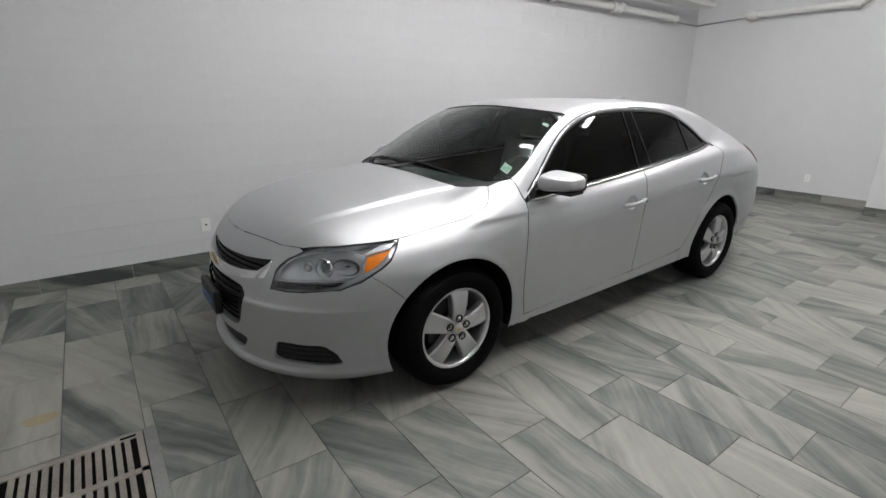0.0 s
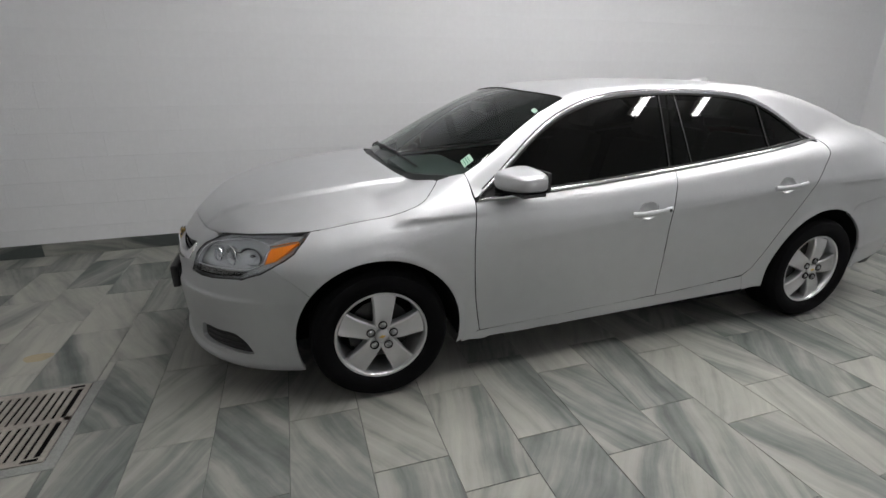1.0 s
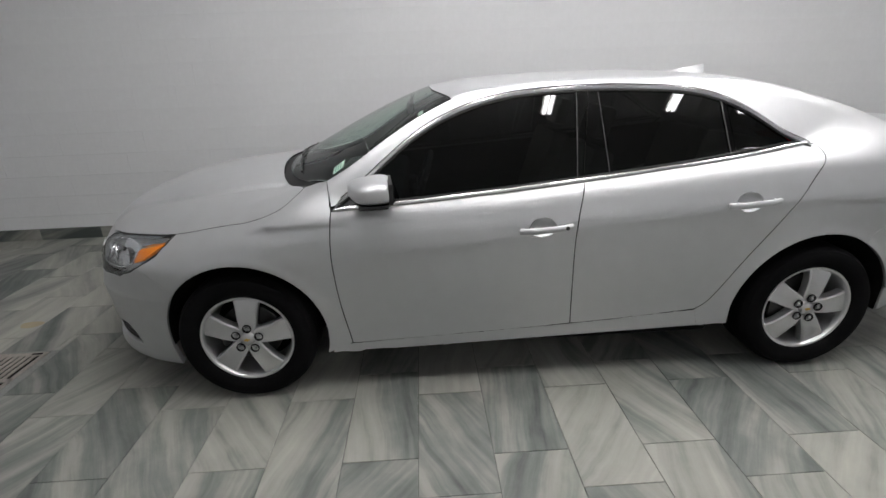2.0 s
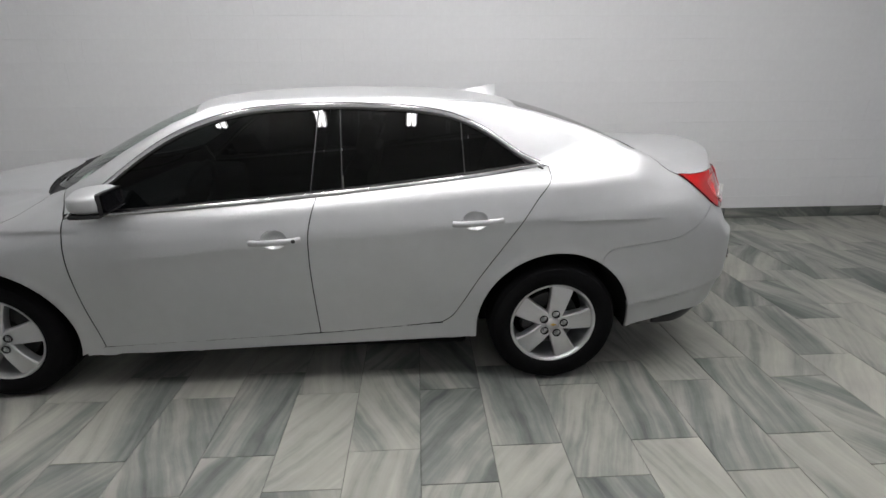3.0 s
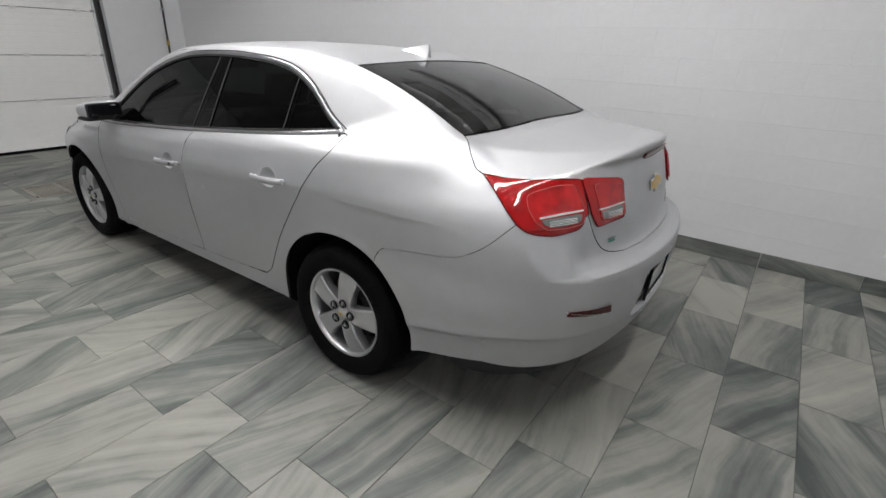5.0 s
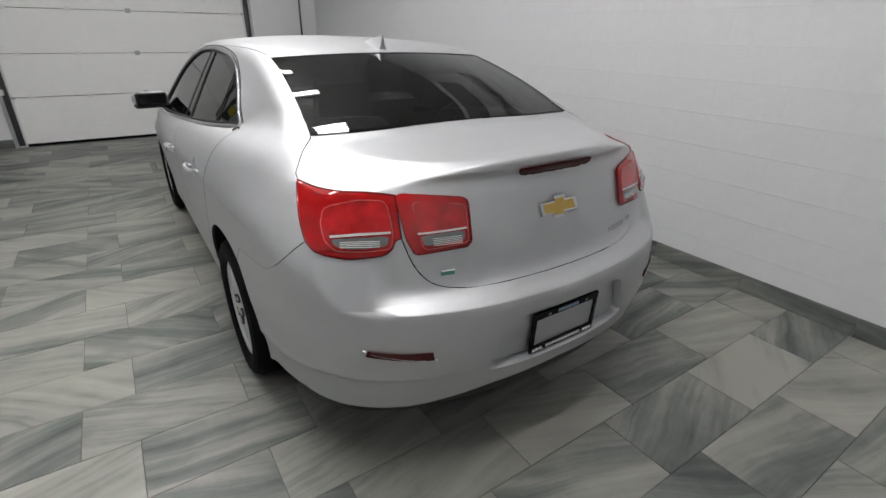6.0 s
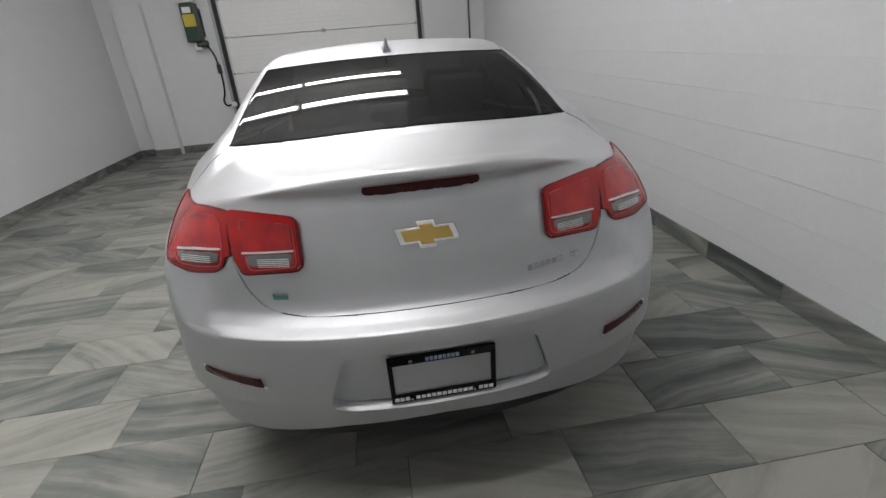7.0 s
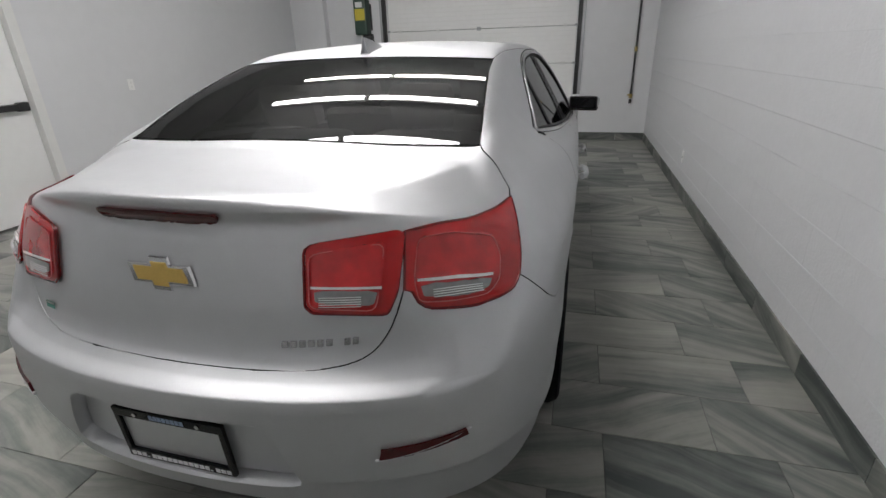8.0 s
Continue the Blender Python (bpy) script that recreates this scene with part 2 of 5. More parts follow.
def tube(bm, path, r, sides=8, closed=False, flat=1.0):
    """Sweeps a round section along a path of points."""
    pts = [Vector(p) for p in path]
    rings = []
    n = len(pts)
    for i, p in enumerate(pts):
        d = (pts[(i + 1) % n] - pts[i - 1]) if closed else (pts[min(i + 1, n - 1)] - pts[max(i - 1, 0)])
        d.normalize()
        up = Vector((0, 0, 1)) if abs(d.z) < .9 else Vector((1, 0, 0))
        a = d.cross(up).normalized()
        b = a.cross(d)
        rings.append([bm.verts.new(p + a * r * math.cos(t) + b * r * flat * math.sin(t)) for t in (2 * math.pi * k / sides for k in range(sides))])
    for i in range(n if closed else n - 1):
        a, b = rings[i], rings[(i + 1) % n]
        for k in range(sides):
            bm.faces.new((a[k], a[(k + 1) % sides], b[(k + 1) % sides], b[k]))
    if not closed:
        bm.faces.new(rings[0][::-1])
        bm.faces.new(rings[-1])
    bmesh.ops.recalc_face_normals(bm, faces=bm.faces)


def bend(pts, n=6):
    """A smooth run of points through the given ones."""
    out = []
    p = [Vector(q) for q in pts]
    for i in range(len(p) - 1):
        a, b, c, d = p[max(i - 1, 0)], p[i], p[i + 1], p[min(i + 2, len(p) - 1)]
        for k in range(n):
            t = k / n
            out.append(.5 * ((2 * b) + (c - a) * t + (2 * a - 5 * b + 4 * c - d) * t * t + (3 * b - a - 3 * c + d) * t ** 3))
    out.append(p[-1])
    return out


# ---- the room ----
X0, X1, Y0, Y1, CEIL = -3.7, 7.3, -4.03, 1.95, 3.5
T = 0.2
floor = tagged(part("floor", boxed((X0 - T, Y0 - T, -.25), (X1 + T, Y1 + T, -.004)), M_GROUT), "grey grout bed under marble-look floor tiles", "floor", kind="structure")
ceiling = tagged(part("ceiling", boxed((X0 - T, Y0 - T, CEIL), (X1 + T, Y1 + T, CEIL + .2)), M_CEIL), "plain off-white painted ceiling above the room", "ceiling", kind="structure")
wall_right = tagged(part("wall_right", boxed((X0 - T, Y1 + .003, -.004), (X1 + T, Y1 + T, CEIL)), M_WALL), "white painted concrete block wall", "wall", kind="structure")
wall_rear = tagged(part("wall_rear", boxed((X1, Y0, -.004), (X1 + T, Y1 + .003, CEIL)), M_WALL), "plain white painted rear wall", "wall", kind="structure")
pier_rear = tagged(part("wall_pier", boxed((X1 - .5, -1.7, -.004), (X1 + .003, -.95, CEIL), .006), M_WALL), "white painted pier on the rear wall", "wall", kind="structure")
DOOR_A, DOOR_B, DOOR_H = 1.02, 1.98, 2.1
OPEN_A, OPEN_B, OPEN_H = -2.25, .79, 2.98

bm = bmesh.new()   # the wall with the exit door, in pieces round the opening
box(bm, (X0, Y0 - T, -.004), (DOOR_A, Y0, CEIL))
box(bm, (DOOR_B, Y0 - T, -.004), (X1, Y0, CEIL))
box(bm, (DOOR_A, Y0 - T, DOOR_H), (DOOR_B, Y0, CEIL))
wall_left = tagged(part("wall_left", bm, M_WALL), "smooth white painted side wall with an exit door", "wall", kind="structure")
bm = bmesh.new()   # the wall with the garage opening
box(bm, (X0 - T, Y0, -.004), (X0, OPEN_A, CEIL))
box(bm, (X0 - T, OPEN_B, -.004), (X0, Y1 + .003, CEIL))
box(bm, (X0 - T, OPEN_A, OPEN_H), (X0, OPEN_B, CEIL))
wall_front = tagged(part("wall_front", bm, M_WALL), "white painted wall round the garage door", "wall", kind="structure")
pier_front = tagged(part("wall_pier", boxed((X0 - .003, -3.74, -.004), (X0 + .14, -3.34, CEIL), .006), M_WALL), "narrow white painted pier beside the corner", "wall", kind="structure")

# exit door with a dark push bar
door = tagged(part("door_1", boxed((DOOR_A + .04, Y0 - .09, .01), (DOOR_B - .04, Y0 - .045, DOOR_H - .04), .003), M_DOOR), "white exit door with a dark push bar", "door", kind="structure")
bm = bmesh.new()
box(bm, (DOOR_A - .05, Y0 - .1, 0), (DOOR_A + .035, Y0 + .022, DOOR_H + .05), .004)
box(bm, (DOOR_B - .035, Y0 - .1, 0), (DOOR_B + .05, Y0 + .022, DOOR_H + .05), .004)
box(bm, (DOOR_A + .035, Y0 - .1, DOOR_H - .035), (DOOR_B - .035, Y0 + .021, DOOR_H + .05), .004)
part("door_frame", bm, M_WHITE, door)
bm = bmesh.new()
box(bm, (DOOR_A + .07, Y0 - .046, 1.0), (DOOR_A + .17, Y0 + .0, 1.08), .008)
box(bm, (DOOR_B - .17, Y0 - .046, 1.0), (DOOR_B - .07, Y0 + .0, 1.08), .008)
box(bm, (DOOR_A + .17, Y0 - .02, 1.01), (DOOR_B - .17, Y0 + .02, 1.07), .012)
part("push_bar", bm, M_DARKSTEEL, door, "dark metal push bar")


def skirting(a, b, flat, axis, face):
    """A run of skirting tiles along a wall; flat: the wall's plane, face: the side that they stand on."""
    run = tagged(new("baseboard"), "grey marble-look tile skirting along the wall", "baseboard", kind="structure")
    at = a
    k = 0
    while at < b - .01:
        end = min(at + .61, b)
        lo, hi = flat + (.001 if face > 0 else -.012), flat + (.012 if face > 0 else -.001)
        bm = boxed((at + .001, lo, -.002), (end - .001, hi, .115), .0015) if axis == "x" else boxed((lo, at + .001, -.002), (hi, end - .001, .115), .0015)
        part("skirting_tile", bm, M_SKIRT, run)
        at = end
        k += 1
    return run


skirting(X0 + .012, X1 - .012, Y1 - .001, "x", -1)
skirting(X0 + .012, DOOR_A - .05, Y0, "x", 1)
skirting(DOOR_B + .05, X1 - .012, Y0, "x", 1)
skirting(Y0 + .012, -3.74, X0, "y", 1)
skirting(-3.74, -3.34, X0 + .14, "y", 1)
skirting(-3.34, OPEN_A - .11, X0, "y", 1)
skirting(OPEN_B + .11, Y1 - .012, X0, "y", 1)
skirting(-.95 + .012, Y1 - .012, X1, "y", -1)
skirting(-1.7, -.95, X1 - .5, "y", -1)
skirting(X1 - .5, X1 - .012, -.95, "x", 1)
skirting(Y0 + .012, -1.7, X1, "y", -1)


# ---- garage door: five ribbed sections between steel tracks ----
gate = thing("garage_door", "white ribbed sectional garage door, closed, on the floor", "garage door", at=(X0 - .03, 0, 0))
JOINTS = (.03, .635, 1.175, 1.715, 2.255, 2.98)
for k in range(5):
    z0, z1 = JOINTS[k], JOINTS[k + 1] - .004
    y0, y1 = OPEN_A - .02, OPEN_B + .02
    rib = [(-.045, z0)]
    rows = 8
    for i in range(rows):
        a = z0 + (z1 - z0) * i / rows
        b = z0 + (z1 - z0) * (i + 1) / rows
        rib += [(0, a + .004), (0, b - .006), (-.0025, b - .003)]
    rib += [(-.045, z1)]
    bm = bmesh.new()
    left = [bm.verts.new((x, y0, z)) for x, z in rib]
    right = [bm.verts.new((x, y1, z)) for x, z in rib]
    n = len(rib)
    for i in range(n):
        bm.faces.new((left[i], left[(i + 1) % n], right[(i + 1) % n], right[i]))
    bm.faces.new(left[::-1])
    bm.faces.new(right)
    bmesh.ops.recalc_face_normals(bm, faces=bm.faces)
    section = part("door_section", bm, M_DOOR, gate)
    if k:
        for y in (-2.05, -1.4, -.72, -.05, .62):
            bm = bmesh.new()
            box(bm, (.001, y - .032, z0 - .03), (.006, y + .032, z0 + .028), .001)
            tube(bm, [(.01, y - .034, z0 - .002), (.01, y + .034, z0 - .002)], .007, 8)
            part("hinge", bm, M_GALV if y == -.72 else M_WHITE, section, "steel hinge")
bm = boxed((-.04, OPEN_A - .02, .0), (.004, OPEN_B + .02, .032), .006)
part("bottom_seal", bm, M_RUBBER, gate, "black rubber seal along the floor")
for y, s in ((OPEN_A - .05, -1), (OPEN_B + .05, 1)):
    bm = bmesh.new()   # a folded steel channel
    box(bm, (.034, y - .03, .02), (.038, y + .03, 3.1), .001)
    box(bm, (.038, y + .026, .02), (.09, y + .03, 3.1), .001)
    box(bm, (.038, y - .03, .02), (.09, y - .026, 3.1), .001)
    track = part("track", bm, M_DARKSTEEL, gate, "dark steel door track")
    part("jamb_strip", boxed((.03, y + s * .03, .0), (.065, y + s * .075, 3.1), .004), M_GALV, gate, "galvanised steel angle beside the track")
    for z in (.635, 1.175, 1.715, 2.255):
        part("roller_bracket", boxed((.008, y - .075 if s > 0 else y + .02, z - .015), (.05, y - .02 if s > 0 else y + .075, z + .018), .004), M_GALV, track, "steel roller bracket")

# ---- door operator on the wall beside the track, with its lead ----
opener = thing("door_operator", "dark green door motor with a yellow label, on the wall", "door motor", at=(X0, -2.66, 1.95))
part("housing", boxed((.012, -.11, -.27), (.2, .11, .28), .03), M_GREEN, opener)
part("label_plate", boxed((.2, -.085, -.05), (.204, .085, .12), .001), M_YELLOW, opener, "yellow label")
part("white_label", boxed((.2, -.07, .14), (.204, .05, .22), .001), M_PLATE, opener, "white label")
part("top_cover", boxed((.013, -.12, .28), (.21, .12, .34), .01), M_WHITE, opener, "pale cover")
bm = bmesh.new()
lathe(bm, [(.0, .1), (.045, .1), (.05, .09), (.05, -.06), (.0, -.06)], 20, pose(.1, .06, -.3))
part("sprocket", bm, M_DARKSTEEL, opener, "dark drive wheel", True)
part("terminal_box", boxed((.02, -.04, -.38), (.13, .05, -.27), .008), M_PLATE, opener, "white terminal box")
part("wall_bracket", boxed((0, -.13, -.2), (.013, .13, .2), .002), M_DARKSTEEL, opener)
lead = thing("power_lead", "black cable hanging down the wall beside the door track", "cable", at=(X0, -2.5, 0))
bm = bmesh.new()
tube(bm, bend([(.03, -.06, 1.66), (.03, .02, 1.5), (.025, .05, 1.3), (.03, .06, 1.1), (.03, .04, .9), (.035, 0, .78), (.04, .04, .7), (.04, .12, .72)]), .013, 8)
part("cord", bm, M_RUBBER, lead, smooth=True)
part("inline_switch", boxed((.012, .02, 1.2), (.055, .085, 1.34), .01), M_DARKSTEEL, lead)
part("plug_box", boxed((.008, .11, .68), (.07, .19, .75), .008), M_PLATE, lead)
conduit = thing("conduit", "thin white conduit running down the wall", "conduit", at=(X0, -2.38, 0))
bm = bmesh.new()
tube(bm, [(.018, 0, .12), (.018, 0, .68)], .011, 8)
part("conduit_run", bm, M_WHITE, conduit, smooth=True)

# ---- black gas pipe with a valve at its end, in the corner by the garage door ----
gas = thing("gas_pipe", "thin black pipe with brass fittings down the wall", "pipe", at=(X0, 1.68, 0))
bm = bmesh.new()
tube(bm, [(.035, 0, .66), (.035, 0, CEIL - .02)], .014, 10)
part("pipe_run", bm, M_DARKSTEEL, gas, smooth=True)
for z, r, mm in ((.60, .02, M_DARKSTEEL), (.68, .024, M_BRASS), (.74, .02, M_DARKSTEEL), (1.35, .022, M_BRASS), (2.05, .021, M_DARKSTEEL)):
    bm = bmesh.new()
    tube(bm, [(.035, 0, z - .03), (.035, 0, z - .02), (.035, 0, z + .02), (.035, 0, z + .03)], r, 8)
    part("fitting", bm, mm, gas, "threaded fitting", True)
part("valve_lever", boxed((.05, -.055, .685), (.06, .03, .705), .003), M_BRASS, gas, "brass valve lever")
for z in (1.0, 1.8, 2.6):
    part("pipe_clip", boxed((0, -.022, z - .012), (.05, .022, z + .012), .004), M_GALV, gas)


# ---- pipes high on the walls at the far end ----
def pipe_thing(name, label, path, r, collars, at=(0, 0, 0)):
    ob = thing(name, label, "pipe", at=at)
    bm = bmesh.new()
    tube(bm, path, r, 14)
    part("pipe_run", bm, M_WHITE, ob, smooth=True)
    for p, q, rr in collars:
        bm = bmesh.new()
        tube(bm, [p, q], rr, 16)
        part("collar", bm, M_WHITE, ob, smooth=True)
    return ob


pipe_thing("water_pipe", "white painted pipe high along the block wall", bend([(1.2, 1.83, 2.66), (4.0, 1.83, 2.66), (6.0, 1.83, 2.655), (6.36, 1.83, 2.65)], 4), .045,
           [((4.74, 1.83, 2.66), (4.83, 1.83, 2.66), .062), ((4.92, 1.83, 2.66), (4.98, 1.83, 2.66), .066), ((6.3, 1.83, 2.65), (6.4, 1.83, 2.65), .055)])
hanger = thing("pipe_hanger", "white pipe clamps fixed to the block wall", "pipe clamp")
for x in (2.0, 3.6, 4.88, 6.2):
    part("clamp", boxed((x - .015, 1.82, 2.60), (x + .015, 1.95, 2.63), .004), M_WHITE, hanger)
RP = X1 - .12
pipe_thing("rear_pipe", "white painted pipe with elbows on the rear wall", bend([(X1 - .01, -.30, 2.74), (RP + .01, -.30, 2.72), (RP, -.23, 2.69), (RP, .1, 2.69), (RP, .8, 2.69), (RP, 1.02, 2.69), (RP + .01, 1.10, 2.69), (X1 - .01, 1.12, 2.69)], 5), .05,
           [((RP, .96, 2.69), (RP, 1.06, 2.69), .068), ((RP, -.28, 2.69), (RP, -.2, 2.69), .068), ((X1 - .02, 1.12, 2.69), (X1 - .002, 1.12, 2.69), .1), ((X1 - .02, -.30, 2.74), (X1 - .002, -.30, 2.74), .1)])
cable = thing("wall_cable", "thin grey cable round the corner between the pipes", "cable")
bm = bmesh.new()
tube(bm, bend([(6.4, 1.88, 2.64), (6.7, 1.92, 2.63), (7.1, 1.935, 2.63), (7.28, 1.93, 2.63), (7.28, 1.6, 2.65), (7.27, 1.14, 2.67)], 5), .011, 8)
part("cable_run", bm, M_GALV, cable, smooth=True)
duct = thing("cable_tray", "shallow white tray hung along the ceiling by the block wall", "cable tray")
bm = bmesh.new()
box(bm, (1.5, 1.42, 2.80), (6.75, 1.74, 2.815), .002)
box(bm, (1.5, 1.42, 2.815), (6.75, 1.43, 2.87), .002)
box(bm, (1.5, 1.73, 2.815), (6.75, 1.74, 2.87), .002)
part("tray", bm, M_WHITE, duct)
for x in (2.0, 4.5, 6.6):
    for y in (1.45, 1.71):
        bm = bmesh.new()
        tube(bm, [(x, y, 2.81), (x, y, CEIL)], .006, 6)
        part("hanger_rod", bm, M_GALV, duct, smooth=True)


# ---- outlets and plates ----
def outlet(name, label, at, turn, w=.075, h=.118, holes=1):
    ob = part(name, boxed((-w / 2, -.011, -h / 2), (w / 2, 0, h / 2), .004), M_PLATE)
    ob.matrix_world = pose(*at, 0, 0, turn)
    tagged(ob, label, "outlet")
    for k in range(holes):
        bm = bmesh.new()
        z = (k - (holes - 1) / 2) * .045
        tube(bm, [(0, -.0125, z), (0, -.0108, z)], .009 if holes == 1 else .014, 12)
        part("socket", bm, M_DARKSTEEL if holes == 1 else M_WHITE, ob, smooth=True)
    return ob


outlet("wall_jack", "white wall plate with a dark socket on blocks", (-.643, Y1, .367), 0)
outlet("wall_outlet", "white duplex outlet plate on the block wall", (4.94, Y1, .332), 0, holes=2)
outlet("wall_outlet", "white duplex outlet plate on the block wall", (5.35, Y1, .332), 0, holes=2)
outlet("wall_outlet", "white duplex outlet plate on the rear wall", (X1, -.10, .335), -90, holes=2)
outlet("light_switch", "white switch plate on the smooth wall", (-.06, Y0, 1.15), 180, holes=2)


# ---- ceiling lights: rows of bare twin tubes ----
def fixture(x, y):
    ob = thing("ceiling_light", "white batten with two bright fluorescent tubes", "ceiling light", "rows of ceiling lights", at=(x, y, CEIL - .12))
    bm = bmesh.new()
    box(bm, (-.06, -.598, .0), (.06, .598, .05), .006)
    part("housing", bm, M_WHITE, ob)
    for dy in (-.4, .4):
        bm = bmesh.new()
        tube(bm, [(0, dy, .05), (0, dy, .12)], .008, 6)
        part("stem", bm, M_WHITE, ob)
    for dx in (-.028, .028):
        bm = bmesh.new()
        tube(bm, [(dx, -.578, -.022), (dx, .578, -.022)], .019, 12)
        part("tube_lamp", bm, M_TUBE, ob, "lit fluorescent tube", True)
        for dy in (-.587, .587):
            part("lamp_holder", boxed((dx - .014, dy - .01, -.042), (dx + .014, dy + .01, .0), .003), M_WHITE, ob)
    return ob


ROWS_X = (.17, 1.14, 2.1, 3.45, 4.42)
ROW_Y = -.32
first = fixture(ROWS_X[0], ROW_Y)
for x in ROWS_X:
    for k in range(2):
        if (x, k) != (ROWS_X[0], 0):
            copy_thing(first, pose(x, ROW_Y - 1.22 * k, CEIL - .12))

# ---- the sedan's body as one smooth form: x runs from the front axle to the rear, y across, z up ----
def spline(*knots):
    """A smooth curve through (position, value) knots, for whole arrays."""
    xs = np.array([k[0] for k in knots], float)
    ys = np.array([k[1] for k in knots], float)
    d = np.diff(ys) / np.diff(xs)
    m = np.concatenate([[d[0]], np.where(d[:-1] * d[1:] > 0, 2 * d[:-1] * d[1:] / (d[:-1] + d[1:] + 1e-12), 0), [d[-1]]])
    t = np.linspace(xs[0], xs[-1], 3000)
    i = np.clip(np.searchsorted(xs, t, "right") - 1, 0, len(xs) - 2)
    h = xs[i + 1] - xs[i]
    f = (t - xs[i]) / h
    v = ((1 + 2 * f) * (1 - f) ** 2 * ys[i] + f * (1 - f) ** 2 * h * m[i]
         + f * f * (3 - 2 * f) * ys[i + 1] + f * f * (f - 1) * h * m[i + 1])
    return lambda x: np.interp(x, t, v)


def smax(a, b, k):
    h = np.clip(0.5 + 0.5 * (a - b) / k, 0, 1)
    return b + (a - b) * h + k * h * (1 - h)


def smin(a, b, k):
    return -smax(-a, -b, k)


def ramp(x, a, b):
    f = np.clip((x - a) / (b - a), 0, 1)
    return f * f * (3 - 2 * f)


AXLE = 2.738   # wheelbase
HUB = 0.325    # wheel centre above the floor
NOSE = spline((.12, -.86), (.155, -.935), (.18, -.966), (.2, -.968), (.225, -.953), (.3, -.956), (.42, -.963), (.525, -.971), (.55, -.96), (.6, -.947), (.66, -.93), (.74, -.885), (.8, -.845), (.9, -.76))
TAIL = spline((.18, 3.62), (.26, 3.77), (.33, 3.835), (.42, 3.862), (.5, 3.885), (.6, 3.895), (.7, 3.895), (.733, 3.89), (.752, 3.845), (.785, 3.808),
              (.82, 3.797), (.9, 3.785), (.97, 3.772), (1.04, 3.757), (1.085, 3.745), (1.115, 3.757), (1.16, 3.76))
TAIL_FULL = spline((.18, 3.62), (.26, 3.77), (.33, 3.835), (.42, 3.862), (.5, 3.885), (.6, 3.893), (.68, 3.89), (.74, 3.878), (.80, 3.855), (.86, 3.815), (.90, 3.79), (.95, 3.777), (1.04, 3.757), (1.085, 3.745), (1.115, 3.757), (1.16, 3.76))
HALF = spline((.12, .835), (.2, .862), (.28, .869), (.36, .874), (.46, .886), (.56, .897), (.66, .905), (.75, .909), (.83, .906), (.9, .893), (.97, .872), (1.03, .844), (1.1, .79), (1.18, .72))
TOPC = spline((-1.0, .68), (-.9, .765), (-.845, .8), (-.7, .89), (-.5, .965), (-.2, 1.016), (.1, 1.035), (.4, 1.02), (1.0, 1.03), (1.6, 1.07), (2.4, 1.14), (2.8, 1.16),
              (3.1, 1.166), (3.3, 1.152), (3.5, 1.138), (3.62, 1.139), (3.73, 1.147), (3.9, 1.147))
TOPD = spline((-.9, .2), (-.45, .245), (-.2, .222), (0, .185), (.2, .135), (.4, .085), (.6, .06), (2.4, .06), (3.0, .062), (3.3, .056), (3.6, .054), (3.9, .055))
GLASS = spline((.2, .79), (.6, .82), (1.0, .832), (1.6, .832), (2.2, .822), (2.66, .795), (3.0, .77), (3.4, .73))
ROOF = spline((-.6, -1), (-.4, .3), (-.2, .86), (.1, 1.03), (.3, 1.135), (.55, 1.262), (.8, 1.37), (.96, 1.42), (1.2, 1.449), (1.6, 1.465), (2.0, 1.462), (2.3, 1.444), (2.42, 1.431), (2.535, 1.409), (2.65, 1.384),
              (2.85, 1.328), (3.05, 1.254), (3.195, 1.188), (3.3, 1.135), (3.45, 1.03), (3.6, .5), (3.75, -1))
BOW = spline((0, .15), (1.0, .12), (1.5, 0), (2.2, 0), (2.6, .01), (3.3, -.02))
ROOFD = spline((0, .03), (1.0, .03), (1.5, .036), (2.0, .032), (2.3, .026), (2.8, .032), (3.3, .022))


